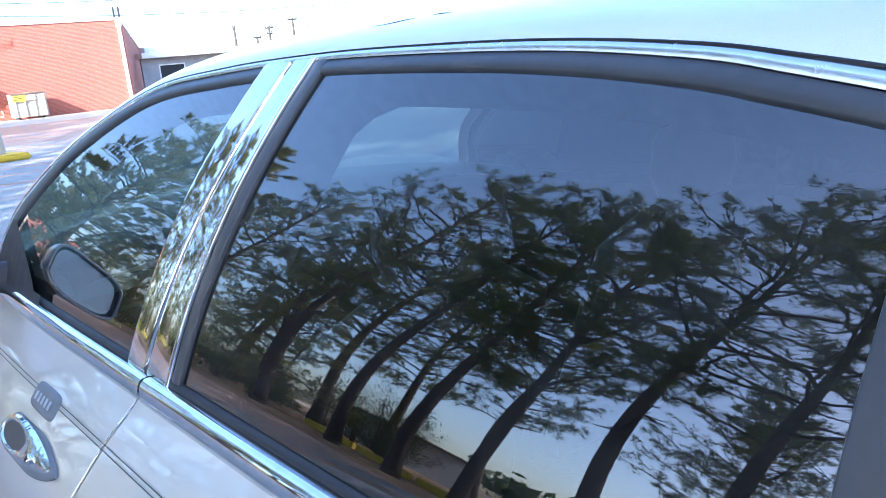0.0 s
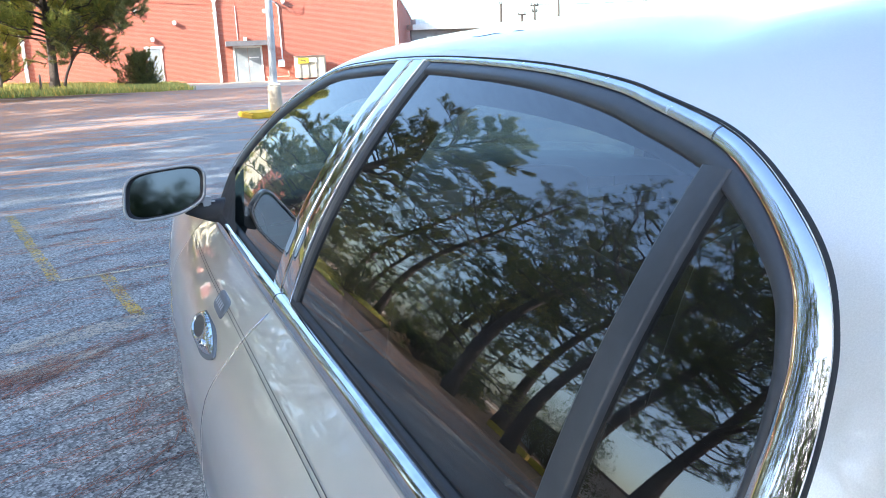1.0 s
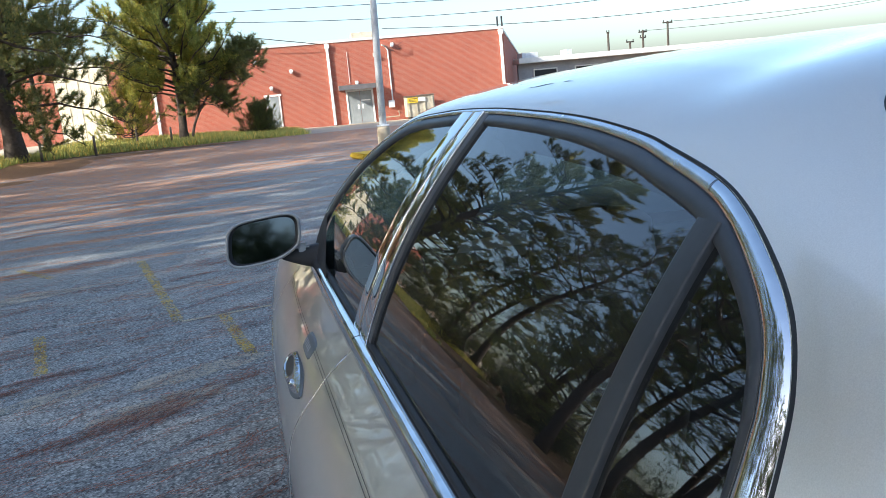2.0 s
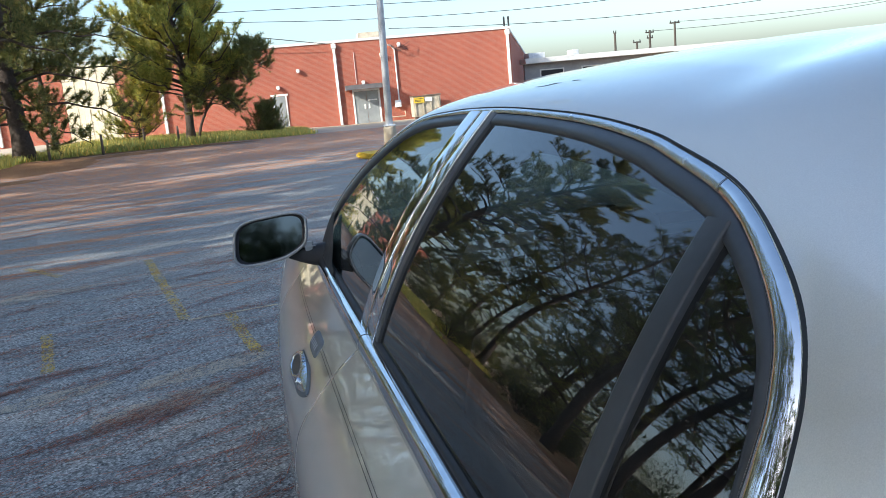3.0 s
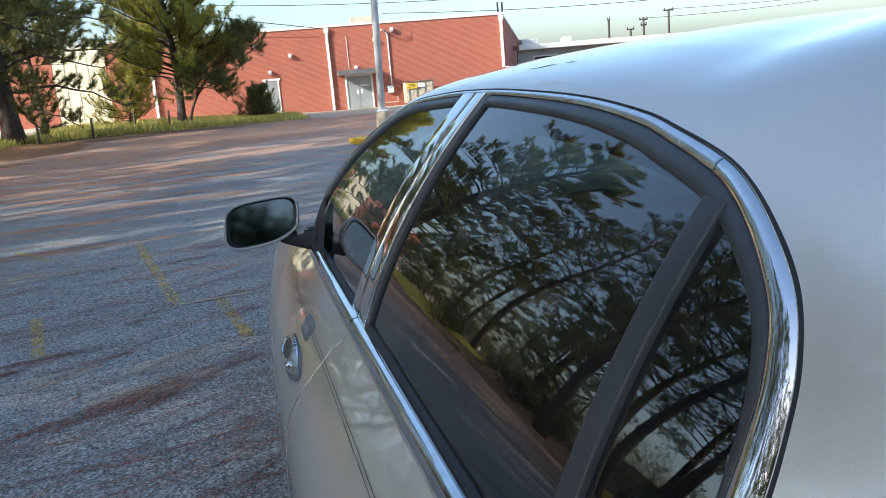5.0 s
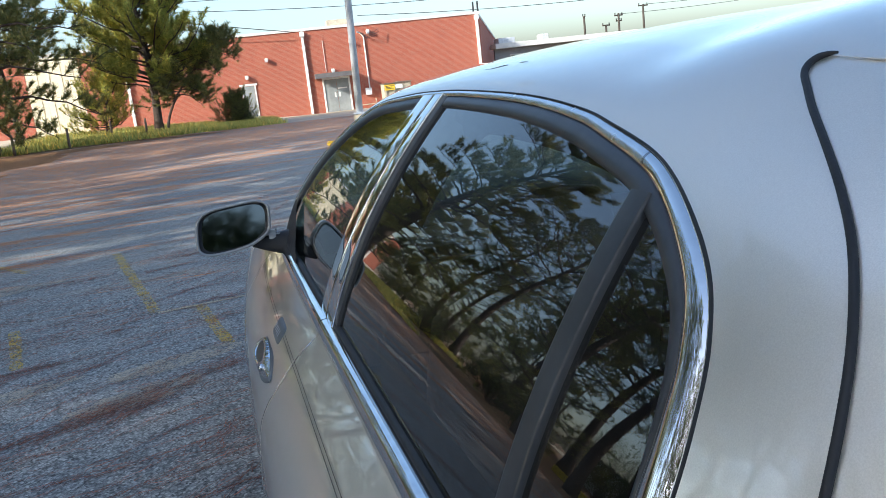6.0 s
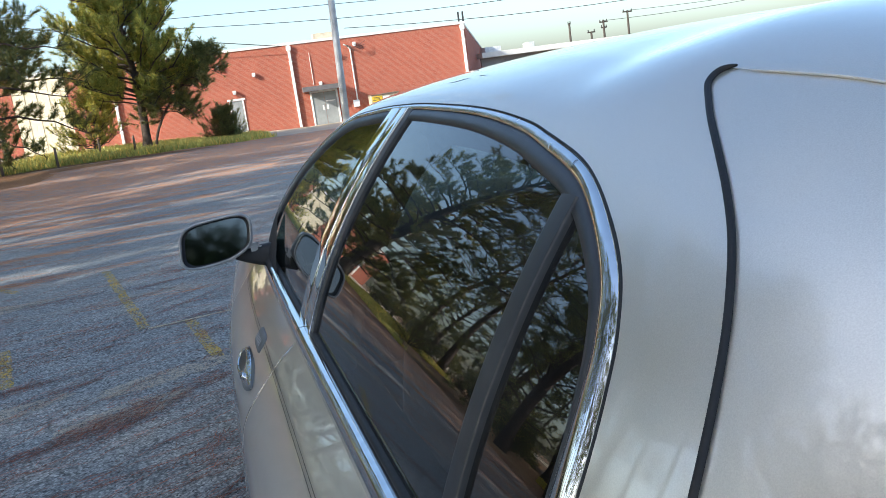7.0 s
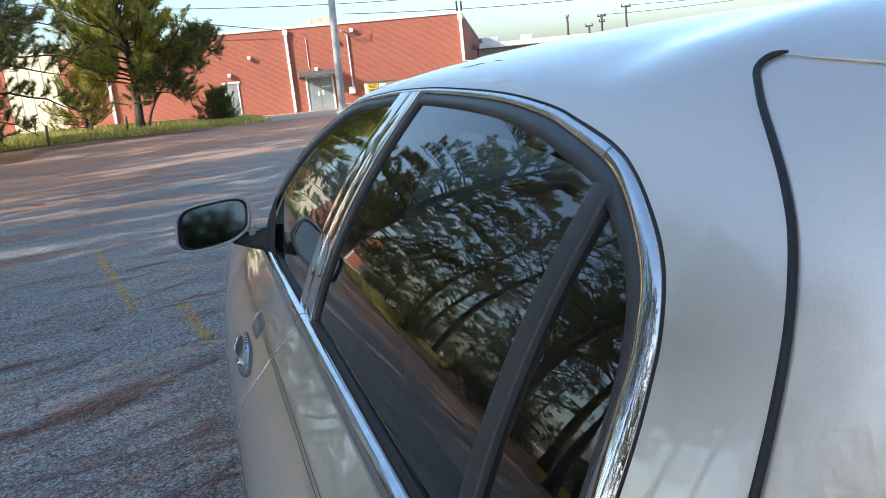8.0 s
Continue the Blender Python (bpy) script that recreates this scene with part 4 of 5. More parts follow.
for x, w in ((5.6, 1.6), (10.0, 0.6)):
    part("rooftop_unit", box((x, 3, 3.9, x + w, 4.4, 4.6), bevel=0.03), GALV, annex)

# rubbish container by the wall
bin_at = (11.75, wall_y(11.75) - 1.15, 0.012)
skip_bin = thing("dumpster", bin_at, "tan steel rubbish container with a rusty lid by the brick wall", "dumpster", turn=FACE)
part("body", box((-0.88, -0.8, 0.12, 0.88, 0.75, 1.38), bevel=0.02), BIN_TAN, skip_bin)
for x in (-0.8, -0.3, 0.2, 0.72):
    part("rib", box((x, -0.86, 0.15, x + 0.08, -0.802, 1.36), bevel=0.01), BIN_TAN, skip_bin)
part("lid", box((-0.92, -0.85, 1.385, -0.01, 0.78, 1.45), bevel=0.015), WOOD_POLE, skip_bin, "dark weathered lid")
part("lid", box((0.01, -0.85, 1.385, 0.92, 0.78, 1.48), bevel=0.015), WOOD_POLE, skip_bin, "dark weathered lid")
part("sign", box((-0.85, -0.885, 1.0, -0.2, -0.865, 1.34)), SIGN_YELLOW, skip_bin, "yellow warning sign")
part("sign", box((-0.15, -0.885, 1.06, 0.3, -0.865, 1.3)), WHITE, skip_bin, "white notice")
for k, (x0, x1, z) in enumerate(((-0.8, -0.25, 1.24), (-0.78, -0.35, 1.16), (-0.8, -0.28, 1.08))):
    part("sign_text", box((x0, -0.8895, z, x1, -0.8855, z + 0.035)), WIRE, skip_bin)
for x in (-0.7, 0.6):
    part("foot", box((x, -0.7, 0.0, x + 0.1, 0.65, 0.118)), WIRE, skip_bin)

# ---- light pole on its yellow kerbed base ----
LAMP = (3.60, 18.75)
light_pole = thing("light_pole", (*LAMP, 0), "grey steel parking-lot light pole on a concrete base", "light pole")
part("base", tube([(0, 0, 0.14), (0, 0, 0.16), (0, 0, 0.72), (0, 0, 0.76)], [0.18, 0.18, 0.165, 0.14], 20), CONCRETE, light_pole, "concrete pedestal")
part("base_plate", box((-0.14, -0.14, 0.76, 0.14, 0.14, 0.80), bevel=0.008), GALV, light_pole)
part("shaft", tube([(0, 0, 0.8), (0.22, 0, 9.0)], [0.095, 0.075], 16), GALV, light_pole, "plain grey steel shaft", True)
for s in (-1, 1):
    head = part("lamp_head", box((0.22 + s * 0.06, -0.18, 8.95, 0.22 + s * 0.75, 0.18, 9.12), bevel=0.03), GALV, light_pole)
    part("lens", box((0.22 + s * 0.2, -0.14, 8.92, 0.22 + s * 0.7, 0.14, 8.949)), WHITE, head)
part("anchor_bolt", tube([(0.11, 0.11, 0.80), (0.11, 0.11, 0.86)], 0.014, 6), GALV, light_pole)
ring = bmesh.new()
bmesh.ops.create_cube(ring, size=1, matrix=Matrix.Translation((0, 0, 0.07)) @ Matrix.Diagonal((1.3, 1.2, 0.15, 1)))
bmesh.ops.bevel(ring, geom=ring.edges[:], offset=0.04, segments=2, affect="EDGES")
kerb = part("kerb_island", ring, CURB_YELLOW)
kerb.matrix_basis = pose(LAMP[0] - 0.15, LAMP[1], 0, 0, 0, 8)
tagged(kerb, "yellow painted concrete kerb round the light pole", "kerb")


# ---- utility poles and wires ----
def utility_pole(x, y, h, arms):
    p = thing("utility_pole", (x, y, -0.1), "far wooden utility pole with cross arms and wires", "utility pole", "far utility poles")
    part("shaft", tube([(0, 0, 0), (0, 0, h)], [0.16, 0.11], 10), POLE_DARK, p, smooth=True)
    for z, w in arms:
        part("cross_arm", box((-w, -0.06, h - z, w, 0.06, h - z + 0.14)), POLE_DARK, p)
        for sx in (-0.85, 0.85):
            part("insulator", tube([(w * sx, 0, h - z + 0.14), (w * sx, 0, h - z + 0.34)], 0.06, 8), WIRE, p)
    return p


for x, y, h, arms in ((40.9, 80, 6.3, [(0.1, 0.15)]), (43.5, 80, 5.2, [(0.15, 0.45)]), (45.1, 80, 6.3, [(0.3, 0.5), (0.9, 0.35)]), (48.2, 80, 7.0, [(0.2, 0.6)]), (-40, 60, 13.6, [(0.3, 1.0)])):
    utility_pole(x, y, h, arms)


def wire(a, b, sag, r=0.024, label="black overhead wire"):
    pts = [(a[0] + (b[0] - a[0]) * t, a[1] + (b[1] - a[1]) * t, a[2] + (b[2] - a[2]) * t - sag * 4 * t * (1 - t)) for t in np.linspace(0, 1, 30)]
    tagged(part("overhead_wire", tube(pts, r, 5), WIRE), label, "wire", "overhead wires", kind="structure")


wire((-40, 60, 9.3), (60, 60, 8.2), 0.2)
wire((-40, 60, 13.4), (60, 60, 10.6), 4.5)
wire((-20, 50, 10.4), (6, 50.3, 5.2), 0.25)
wire((12, 60, 6.7), (76, 60, 10.2), 1.7)
wire((45.1, 80, 6.1), (110, 80, 12), 1.6)
wire((48.2, 80, 6.9), (110, 80, 11), 1.2)

# ---- fence posts on the verge ----
for x, y in ((-7.43, 32.4), (-5.64, 33.6), (-4.49, 38.4), (-2.9, 37.6)):
    post = thing("verge_post", (x, y, rise(x, y) - 0.06), "short weathered wooden post on the grass verge", "post", "verge posts")
    part("stake", tube([(0, 0, 0), (0.01, 0, 0.8), (0.01, 0, 0.86)], [0.055, 0.05, 0.035], 9), WOOD_POLE, post, smooth=True)


# ---- pines ----
def pine_meshes(seed, height, crown, spread, limbs, twigs, tufts, needle=0.22, blades=20, droop=0.25, lean=0.6, stubs=0, girth=0.0155, brush=False, thick=0.032, lift=0.0, taper=0.0):
    """Trunk, limbs and needles of one pine, each as (vertices, faces)."""
    rng = random.Random(seed)
    trunk = [Vector((lean * (z / height) ** 1.6 + 0.12 * math.sin(z * 0.55 + seed), 0.10 * math.cos(z * 0.45 + seed), z)) for z in np.linspace(0, height, 16)]
    r0 = height * girth
    wood = [tube(trunk, [r0 * (1.35 if i == 0 else 1) * (1 - 0.88 * i / 15) + 0.015 for i in range(16)], 9)]

    def at(z):
        s = max(0, min(0.9999, z / height)) * 15
        i = int(s)
        return trunk[i].lerp(trunk[i + 1], s - i)

    for k in range(stubs):
        z = height * rng.uniform(0.25, crown)
        a = rng.uniform(0, 6.28)
        d = Vector((math.cos(a), math.sin(a), rng.uniform(-0.1, 0.4)))
        wood.append(tube([at(z), at(z) + d * rng.uniform(0.3, 0.9)], [0.035, 0.012], 5))
    green_v, green_f = [], []
    spray = 0.015 if brush else 0.10

    def tuft(p, way):
        for _ in range(blades):
            d = (way * (0.9 if brush else 0.35) + Vector((rng.gauss(0, 0.75), rng.gauss(0, 0.75), rng.gauss(0.1, 0.6)))).normalized()
            s = d.cross(Vector((rng.gauss(0, 1), rng.gauss(0, 1), rng.gauss(0, 1)))).normalized() * needle * thick
            q = p + d * needle * rng.uniform(0.65, 1.1)
            n = len(green_v)
            green_v.extend((tuple(p - s), tuple(p + s), tuple(q)))
            green_f.append((n, n + 1, n + 2))

    for k in range(limbs):
        f = (k + rng.random()) / limbs
        z = height * (crown + (0.985 - crown) * f)
        a = k * 2.4 + rng.uniform(-0.5, 0.5)
        length = spread * (0.35 + 0.75 * math.sin(math.pi * min(1, 0.22 + 0.78 * f)) ** 0.8) * rng.uniform(0.55, 1.15) * (1 - taper * f)
        up = 0.15 + lift + 0.75 * f + rng.uniform(-0.15, 0.15)
        flat = Vector((math.cos(a), math.sin(a), 0))
        pts, p = [at(z)], at(z)
        steps = 7
        for i in range(steps):
            v = i / steps
            bend = Vector((rng.gauss(0, 0.22), rng.gauss(0, 0.22), up - droop * 2 * v + 0.9 * v * v + rng.gauss(0, 0.16)))
            p = p + (flat + bend).normalized() * length / steps
            pts.append(p)
        r = 0.010 + 0.011 * length
        wood.append(tube(pts, [r * (1 - 0.85 * i / steps) + 0.006 for i in range(steps + 1)], 5, False))
        for j in range(twigs):
            v = 0.22 + 0.78 * (j + rng.random()) / twigs
            i = min(steps - 1, int(v * steps))
            q = pts[i].lerp(pts[i + 1], v * steps - i)
            way = (pts[i + 1] - pts[i]).normalized()
            side = way.cross(Vector((0, 0, 1))).normalized() * rng.choice((-1, 1))
            way = (way * rng.uniform(0.3, 1) + side * rng.uniform(0.0, 0.9) + Vector((0, 0, rng.uniform(-0.35, 0.95)))).normalized()
            tl = length * rng.uniform(0.10, 0.22) + 0.22
            if brush:
                way, tl = (way + Vector((0, 0, 0.75))).normalized(), rng.uniform(0.45, 0.95)
            end = q + way * tl
            wood.append(tube([q, q.lerp(end, 0.5) + Vector((0, 0, 0.03)), end], [0.014, 0.01, 0.006], 3, False))
            for m in range(tufts):
                u = (0.15 if brush else 0.6) + (0.85 if brush else 0.4) * (m + rng.random()) / tufts
                tuft(q.lerp(end, u) + Vector((rng.gauss(0, spray), rng.gauss(0, spray), rng.gauss(0, spray))), way)
        tuft(pts[-1], (pts[-1] - pts[-2]).normalized())
    return joined(*wood), (green_v, green_f)


def pine(name, meshes, at, label, group, needles, turn=0.0, scale=1.0):
    t = thing(name, at, label, "tree", group, turn)
    t.scale = (scale,) * 3
    part("trunk", meshes[0], BARK, t, "dark furrowed trunk and limbs", True)
    part("crown", meshes[1], needles, t, "clumps of long green needles")
    return t


TALL = [pine_meshes(11, 16.5, 0.40, 3.6, 40, 8, 9, stubs=10, girth=0.0115, blades=15, thick=0.04), pine_meshes(12, 15.0, 0.36, 3.3, 36, 8, 9, stubs=6, girth=0.0115, blades=15, thick=0.04), pine_meshes(13, 15.0, 0.44, 3.4, 36, 9, 8, stubs=10, girth=0.0115, blades=15, thick=0.04), pine_meshes(14, 14.0, 0.34, 3.2, 36, 8, 9, lean=0.5, stubs=6, girth=0.0115, blades=15, thick=0.04)]
ROW_LABEL, ROW = "tall dark pine with bare lower trunk, of the wooded verge and added shade rows", "pines along the verge"
masters = [pine("pine_tree", TALL[k], (x, y, rise(x, y) - 0.1), ROW_LABEL, ROW, NEEDLES, turn) for k, (x, y, turn) in enumerate(((-10.7, 16.6, 10), (-10.7, 12.9, -12), (-10.7, 10.7, 4), (-10.7, 8.8, 15)))]
# denser pines, mostly unseen, added to keep sun off the car and lot
FULL = [pine_meshes(15 + k, 14.5 + k % 2, 0.34, 3.5, 46, 10, 8, blades=8, thick=0.07) for k in range(4)]
behind = [pine("pine_tree", FULL[k], (x, y, rise(x, y) - 0.1), ROW_LABEL, ROW, NEEDLES, turn) for k, (x, y, turn) in enumerate(((-14.5, -10.0, 0), (-15.5, -4.5, 70), (-12.8, -7.2, 150), (-14.6, -13.0, 220)))]
rng = random.Random(5)
# rows near x = -20 and -30 are pines added to shade the lot
for k, (x, y) in enumerate(((-10.7, 6.35), (-11.0, 4.2), (-15.6, 20.6), (-15.2, 25.6), (-13.6, 29.6), (-30, -14), (-30.5, -9.5), (-29.5, -5), (-30.5, -0.5), (-29.8, 4), (-31, 8.5), (-29.5, 13), (-13.4, 33.6), (-18.5, 3.0), (-21.5, 9.4), (-19.5, 16.4), (-21.0, 23.0), (-13.0, 0.2), (-11.6, -3.6), (-11.4, -11.0), (-11.6, -8.3), (-14.2, -10.4), (-14.2, -1.8), (-17.0, -7.5), (-20.5, -6.5), (-13.6, -9.0), (-12.2, -9.4), (-15.2, -11.6), (-13.4, -5.6), (-16.4, -9.2), (-19.5, -2.5), (-12.5, -12.8))):
    copy_thing((masters if y > -5 and x > -14 else behind)[k % 4], pose(x, y, rise(x, y) - 0.1, 0, 0, rng.uniform(0, 360) if y < 3 else rng.uniform(-30, 30)) @ Matrix.Scale(rng.uniform(0.85, 1.1) * (1.2 if x < -28 else 1), 4))
# younger pines, green to the ground, crowd the verge under the tall ones
SKIRT = pine_meshes(61, 9.0, 0.07, 3.0, 50, 8, 7, needle=0.26, blades=9, thick=0.06, droop=0.5)
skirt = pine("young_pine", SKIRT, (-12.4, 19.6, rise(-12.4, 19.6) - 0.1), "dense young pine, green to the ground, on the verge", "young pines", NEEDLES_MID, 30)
for x, y, turn, size in ((-14.2, 24.6, 100, 0.7), (-13.4, 31.0, 300, 0.9), (-13.2, 37.6, 50, 0.7)):
    copy_thing(skirt, pose(x, y, rise(x, y) - 0.1, 0, 0, turn) @ Matrix.Scale(size, 4))
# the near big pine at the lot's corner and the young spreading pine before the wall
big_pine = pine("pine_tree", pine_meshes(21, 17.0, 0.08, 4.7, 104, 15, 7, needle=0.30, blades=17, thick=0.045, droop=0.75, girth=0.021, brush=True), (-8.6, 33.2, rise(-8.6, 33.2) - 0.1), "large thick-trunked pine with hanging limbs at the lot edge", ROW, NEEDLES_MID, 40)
YOUNG = pine_meshes(31, 9.6, 0.22, 4.0, 120, 17, 8, needle=0.28, blades=15, thick=0.05, droop=0.2, lift=0.12, taper=0.62, lean=-0.5, girth=0.021, brush=True)
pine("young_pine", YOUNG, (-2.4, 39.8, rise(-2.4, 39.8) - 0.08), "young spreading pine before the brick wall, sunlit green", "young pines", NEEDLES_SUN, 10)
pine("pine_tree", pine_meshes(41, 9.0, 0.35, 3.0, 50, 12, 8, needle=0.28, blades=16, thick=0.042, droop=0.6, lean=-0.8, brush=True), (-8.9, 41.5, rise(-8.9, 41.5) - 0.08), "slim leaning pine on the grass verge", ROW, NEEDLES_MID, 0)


# ---- low bushes and grass ----
def shrub(at, w, h, n, seed, label):
    rng = random.Random(seed)
    v, f, wood = [], [], []
    for k in range(26):
        a, e = rng.uniform(0, 6.28), rng.uniform(0.2, 1.3)
        tip = Vector((math.cos(a) * math.cos(e) * w, math.sin(a) * math.cos(e) * w * 0.7, math.sin(e) * h))
        wood.append(tube([(0.05 * math.cos(a), 0.05 * math.sin(a), 0), tip * 0.5 + Vector((0, 0, 0.1)), tip], [0.02, 0.012, 0.005], 4, False))
        for _ in range(n):
            p = tip * rng.uniform(0.35, 1.05) + Vector((rng.gauss(0, 0.16), rng.gauss(0, 0.16), rng.gauss(0, 0.13)))
            d = Vector((rng.gauss(0, 1), rng.gauss(0, 1), rng.gauss(0.2, 0.8))).normalized() * 0.14
            s = d.cross(Vector((0.3, 0.4, 1))).normalized() * 0.03
            i = len(v)
            v += [tuple(p), tuple(p + d * 0.5 - s), tuple(p + d), tuple(p + d * 0.5 + s)]
            f.append((i, i + 1, i + 2, i + 3))
    t = thing("bush", at, label, "bush", "bushes at the wall")
    part("stems", joined(*wood), BARK, t)
    part("leaves", (v, f), FAR_GREEN, t)


LOW = pine_meshes(51, 2.9, 0.06, 2.0, 40, 9, 7, needle=0.24, blades=12, thick=0.045, droop=0.1, lean=0.9, brush=True)
for x, y, turn, size in ((1.0, 41.2, 0, 0.5), (1.7, 41.4, 140, 0.42), (-5.0, 41.0, 60, 0.85)):
    # the left one takes the needle colour brightened as if sunlit
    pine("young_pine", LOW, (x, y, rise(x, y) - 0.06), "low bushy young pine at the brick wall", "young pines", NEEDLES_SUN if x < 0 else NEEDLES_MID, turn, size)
BENT = pine_meshes(53, 4.2, 0.40, 2.0, 34, 11, 7, needle=0.26, blades=15, thick=0.045, droop=1.2, lean=3.4, girth=0.014, brush=True)
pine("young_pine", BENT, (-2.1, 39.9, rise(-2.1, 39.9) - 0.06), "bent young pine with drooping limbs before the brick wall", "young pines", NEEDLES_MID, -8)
for x, y, w, h, s in ((-11.5, 36.0, 2.0, 2.0, 5), (1.6, 42.0, 0.9, 0.8, 2)):
    shrub((x, y, rise(x, y) - 0.05), w, h, 70, s, "dark green bush on the verge by the brick wall")


rng = random.Random(77)
for k in range(9):
    x, y = rng.uniform(-19, -14.5), 17 + 2.1 * k + rng.uniform(-0.8, 0.8)
    shrub((x, y, rise(x, y) - 0.05), rng.uniform(1.4, 2.3), rng.uniform(3.2, 4.8), 90, 300 + k, "tangled dark undergrowth between the pines")
for k in range(26):
    x, y = rng.uniform(-17, -10.5), -26 + 2.35 * k + rng.uniform(-0.8, 0.8)
    if 2 < y < 16:
        continue
    shrub((x, y, rise(x, y) - 0.05), rng.uniform(1.0, 1.9), rng.uniform(1.3, 3.0), 60, 100 + k, "tangled dark undergrowth between the pines")


def blades(points, lo, hi, seed, width=0.012):
    rng = random.Random(seed)
    v, f = [], []
    for x, y in points:
        h, a = rng.uniform(lo, hi), rng.uniform(0, 6.28)
        dx, dy = math.cos(a) * width, math.sin(a) * width
        i, z = len(v), rise(x, y) - 0.05
        v += [(x - dx, y - dy, z), (x + dx, y + dy, z), (x + rng.gauss(0, 0.4) * h, y + rng.gauss(0, 0.4) * h, z + h)]
        f.append((i, i + 1, i + 2))
    return v, f


rng = random.Random(9)
pts = []
while len(pts) < 42000:
    x, y = rng.uniform(-14, 3.5), rng.uniform(22, 46)
    near = y - lerp(x, [p[0] for p in EDGE[4:]], [p[1] for p in EDGE[4:]])
    if x < edge_x(min(y, 39)) - 0.1 and near < 9 and (y > 28 or x > -9) and rng.random() < 0.35 + 0.65 * (noise.noise((x * 0.5, y * 0.5, 3)) > -0.1):
        pts.append((x, y))
tagged(part("verge_grass", blades(pts, 0.10, 0.38, 4, 0.03), GRASS), "dry yellow-green grass on the verge", "grass", kind="stuff")

# ---- what closes the place round the lot ----
def far_wood(x0, y0, x1, y1, h, n, seed, leaf=0.9):
    rng = random.Random(seed)
    v, f = [], []
    for k in range(n):
        t = rng.random()
        cx, cy = x0 + (x1 - x0) * t + rng.gauss(0, 3), y0 + (y1 - y0) * t + rng.gauss(0, 3)
        top = h * (0.7 + 0.4 * noise.noise((cx * 0.12, cy * 0.12, seed)))
        p = Vector((cx, cy, abs(rng.random() ** 0.7) * max(2, top)))
        for _ in range(5):
            q = p + Vector((rng.gauss(0, 0.8), rng.gauss(0, 0.8), rng.gauss(0, 0.6)))
            d, s = Vector((rng.gauss(0, 1), rng.gauss(0, 1), rng.gauss(0, 1))).normalized() * leaf, Vector((rng.gauss(0, 1), rng.gauss(0, 1), rng.gauss(0, 1))).normalized() * leaf / 2
            i = len(v)
            v += [tuple(q - d), tuple(q + s), tuple(q + d), tuple(q - s)]
            f.append((i, i + 1, i + 2, i + 3))
    tagged(part("far_woods", (v, f), FAR_GREEN), "distant dark tree line round the lot", "woods", kind="stuff")


far_wood(-45, -60, 60, -75, 13, 6000, 1, 0.6)
far_wood(-62, 46, -60, -60, 6.5, 6000, 2)
far_wood(150, -90, 170, 150, 4.5, 3000, 3)

# what shows low behind the pines: a small grey hut, and yellow wheel stops along the lot's edge
hut = thing("grey_hut", (-24, 25.4, -0.2), "small grey hut beyond the pines", "hut", turn=-72)
part("wall", box((-3, -2, -0.3, 3, 2, 2.6)), plain("hut_wall", (0.40, 0.40, 0.41), 0.8), hut)
part("roof", box((-3.3, -2.3, 2.602, 3.3, 2.3, 2.8), bevel=0.03), CANOPY, hut)
stop = thing("wheel_stop", (-12.9, 8.6, -0.06), "yellow painted concrete block behind the pines", "wheel stop", "wheel stops", 92)
part("block", box((-1.15, -0.1, 0, 1.15, 0.1, 0.34), bevel=0.04), CURB_YELLOW, stop)
for k in range(1, 4):
    copy_thing(stop, pose(-12.9 + 0.03 * (k % 3), 8.6 + 2.45 * k, -0.06, 0, 0, 90 + 2 * (k % 3)))


# ---- brown straw heaped at the lot's corner ----
def straw_bed(cx, cy, long, wide, turn, seed, thick=0.035):
    rows = []
    for r in np.linspace(0.02, 1, 14):
        row = []
        for a in np.linspace(0, 2 * math.pi, 73):
            k = r * (1 + 0.28 * noise.noise((2.2 * math.cos(a) + seed, 2.2 * math.sin(a), 1)) + 0.12 * noise.noise((9 * math.cos(a), 9 * math.sin(a), seed)))
            x, y = long * k * math.cos(a), wide * k * math.sin(a)
            x, y = cx + x * math.cos(turn) - y * math.sin(turn), cy + x * math.sin(turn) + y * math.cos(turn)
            row.append((x, y, rise(x, y) + 0.004 + thick * (1 - r**2) + 0.4 * thick * (1 - r) * noise.noise((x * 2, y * 2, 5))))
        rows.append(row)
    return sheet(rows, True)


STRAW_BED = earth("straw_bed", (0.12, 0.05, 0.02), (0.42, 0.20, 0.075), (0.27, 0.13, 0.05))
for k, bed in enumerate(((-7.9, 29.2, 2.6, 3.6, 0.15), (-5.2, 32.0, 2.6, 0.8, 0.45), (-7.6, 23.5, 1.6, 0.9, 0.3), (-1.5, 34.6, 2.2, 0.35, 0.2))):
    tagged(part("straw_bed", straw_bed(*bed, k + 1), STRAW_BED, smooth=True), "bed of brown pine straw at the lot's corner", "pine straw", kind="stuff")
for k, bed in enumerate(((-0.72, 2.58, 0.36, 0.13, 0.35), (-0.55, 3.05, 0.42, 0.12, 0.3), (-2.3, 6.0, 0.7, 0.16, 0.3), (-1.35, 3.0, 0.3, 0.09, 0.3))):
    tagged(part("sand_patch", straw_bed(*bed, k + 11, 0.001), SAND, smooth=True), "thin pale sand washed over the asphalt", "sand", kind="stuff")

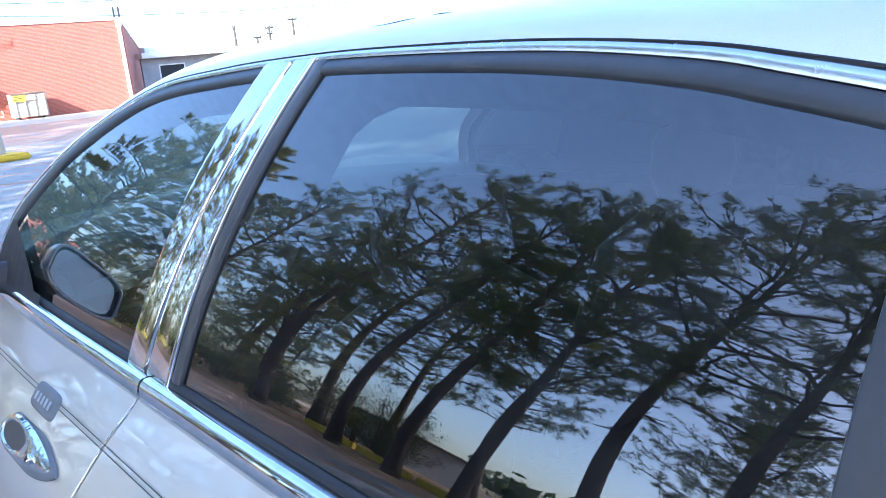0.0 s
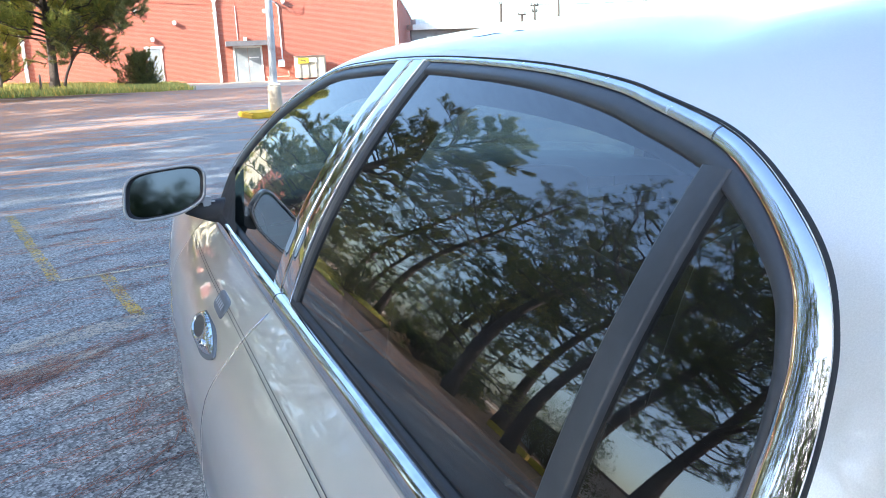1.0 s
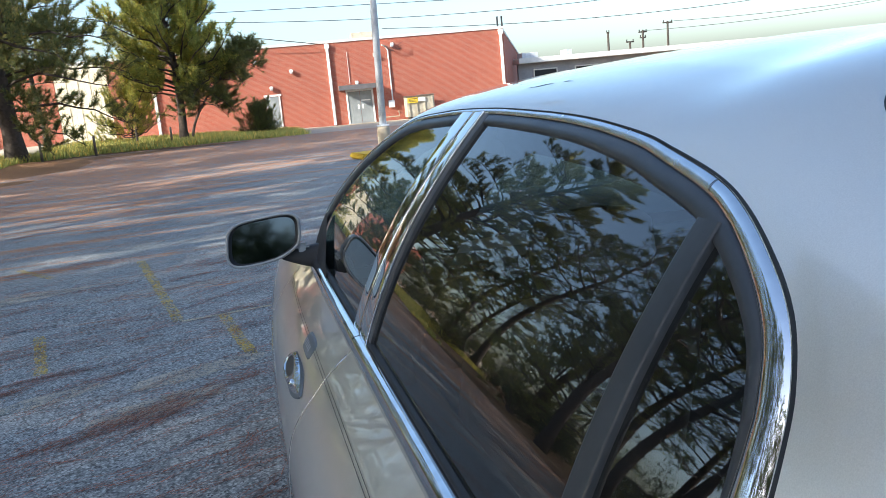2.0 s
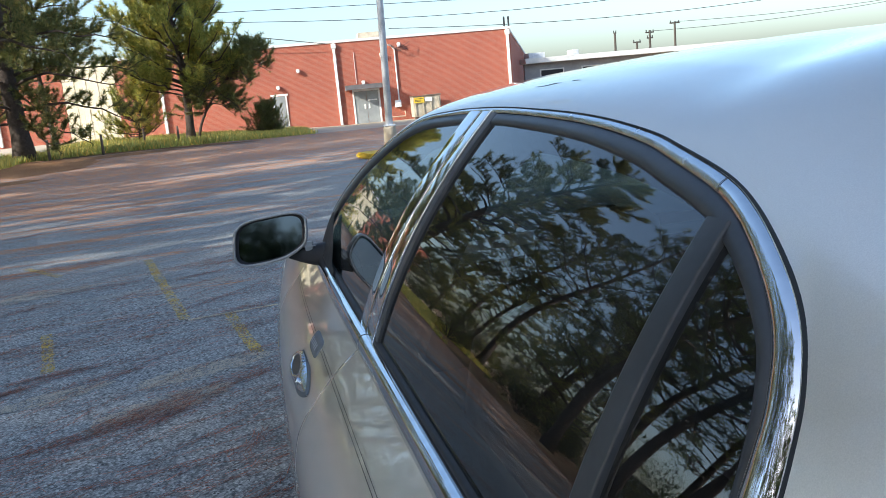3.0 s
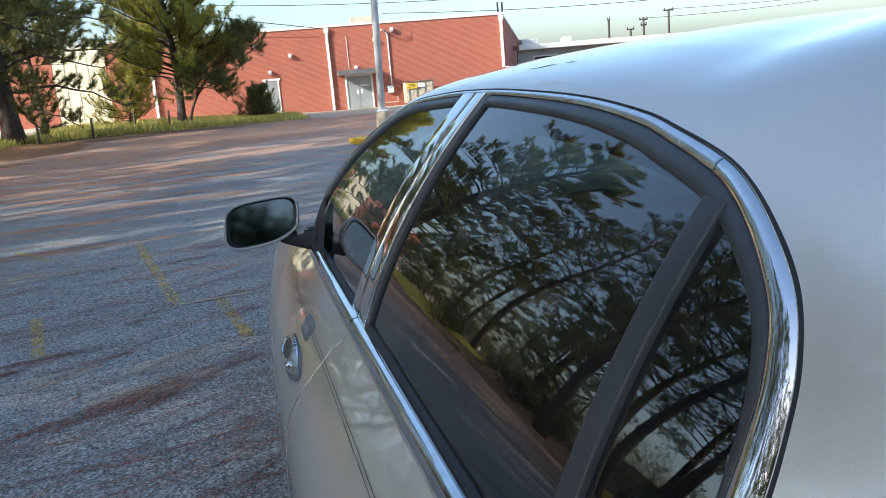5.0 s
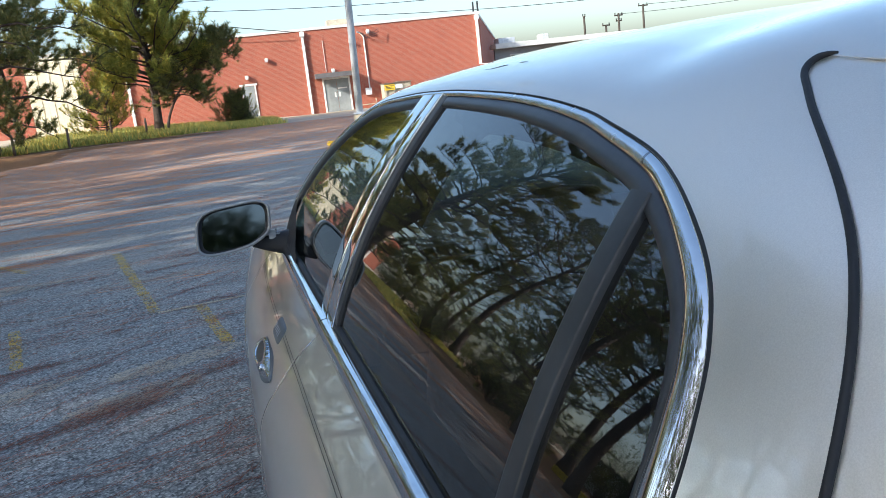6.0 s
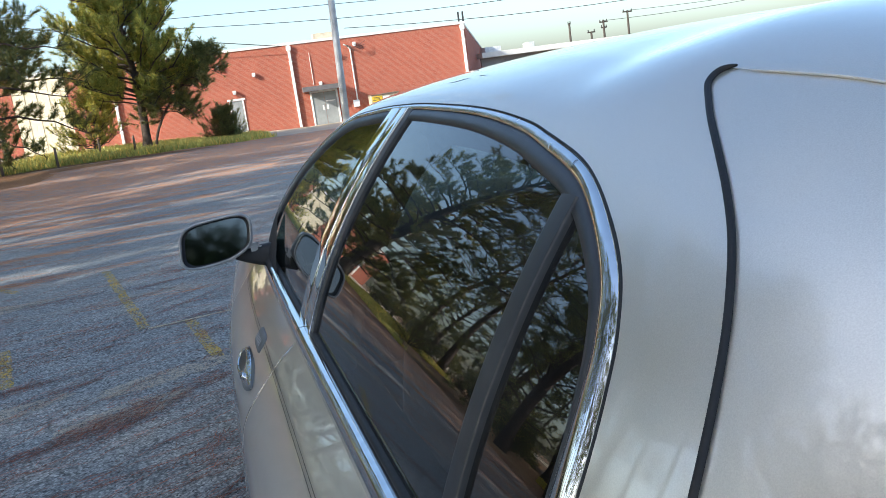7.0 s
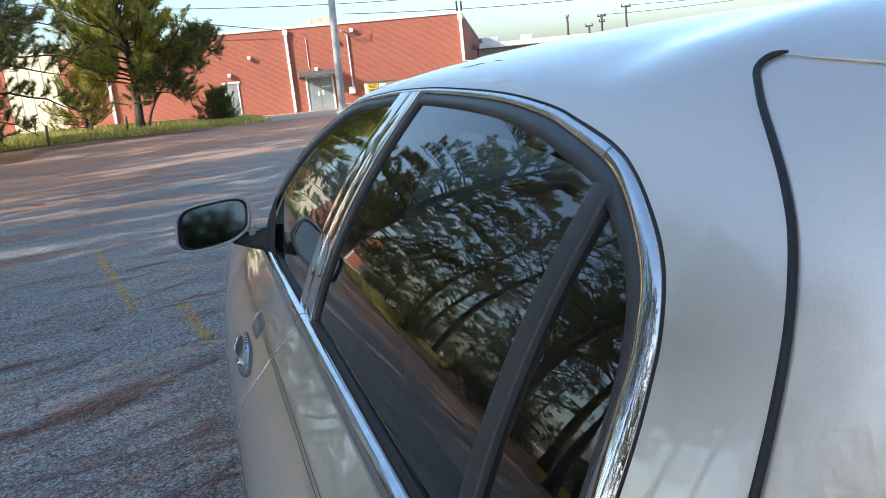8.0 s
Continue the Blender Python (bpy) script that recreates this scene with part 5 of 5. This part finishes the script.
# ---- fallen pine needles on the asphalt ----
# the drifts that lie near the car: from, to, width and needles
DRIFTS = ((-0.97, 2.40, -0.64, 2.66, 0.022, 260), (-0.82, 2.29, -0.66, 2.40, 0.014, 120), (-1.62, 3.37, -1.25, 3.49, 0.04, 380), (-2.15, 5.45, -1.86, 5.63, 0.05, 320), (-1.78, 6.0, -1.28, 6.1, 0.05, 380),
          (-1.03, 3.97, -0.86, 4.05, 0.025, 140), (-0.34, 1.75, -0.27, 1.98, 0.04, 140), (-0.85, 5.95, -0.5, 6.04, 0.04, 240), (-1.72, 3.16, -1.56, 3.24, 0.025, 120))


def litter(seed):
    """Thin strings, small drifts and single needles, all washed roughly one way."""
    rng = random.Random(seed)
    v, f = [], []
    turn = math.radians(20)

    def needle(x, y, w, s, k=0.0016):
        if x > -0.05 and y < 2.9 or y < 0.2:
            return
        z = rng.uniform(0.003, 0.009)
        dx, dy, nx, ny = math.cos(w) * s / 2, math.sin(w) * s / 2, -math.sin(w) * k, math.cos(w) * k
        i = len(v)
        v.extend(((x - dx - nx, y - dy - ny, z), (x - dx + nx, y - dy + ny, z), (x + dx, y + dy, z + 0.004)))
        f.append((i, i + 1, i + 2))

    def spot():
        return rng.uniform(-8, 0.9), 0.4 + 17 * rng.random() ** 1.25

    for _ in range(1500):
        x, y = spot()
        w, bend = turn + rng.gauss(0, 0.3), rng.gauss(0, 0.25)
        for k in range(rng.randint(12, 60)):
            x, y, w = x + math.cos(w) * 0.022, y + math.sin(w) * 0.022, w + bend * 0.022
            needle(x + rng.gauss(0, 0.008), y + rng.gauss(0, 0.006), w + rng.gauss(0, 0.25), rng.uniform(0.05, 0.13))
    for _ in range(150):
        x, y = spot()
        long, wide, n = rng.uniform(0.10, 0.40), rng.uniform(0.03, 0.10), rng.randint(50, 240)
        for k in range(n):
            a, b = rng.gauss(0, long), rng.gauss(0, wide)
            needle(x + a * math.cos(turn) - b * math.sin(turn), y + a * math.sin(turn) + b * math.cos(turn), turn + rng.gauss(0, 0.5), rng.uniform(0.05, 0.14))
    for x0, y0, x1, y1, wide, n in DRIFTS:
        for k in range(n // 3):
            u, b = rng.betavariate(1.2, 1.2) * 1.3 - 0.15, rng.gauss(0, wide)
            w = math.atan2(y1 - y0, x1 - x0)
            needle(x0 + (x1 - x0) * u - b * math.sin(w), y0 + (y1 - y0) * u + b * math.cos(w), w + rng.gauss(0, 0.35), rng.uniform(0.05, 0.14))
    for _ in range(3500):
        x, y = spot()
        needle(x, y, turn + rng.gauss(0, 0.9), rng.uniform(0.05, 0.15))
    return v, f


STRAW = needle_leaf("fallen_needles", (0.05, 0.020, 0.013), (0.34, 0.125, 0.07))
tagged(part("pine_straw", litter(3), STRAW), "fallen brown pine needles in drifts on the asphalt", "pine straw", kind="stuff")
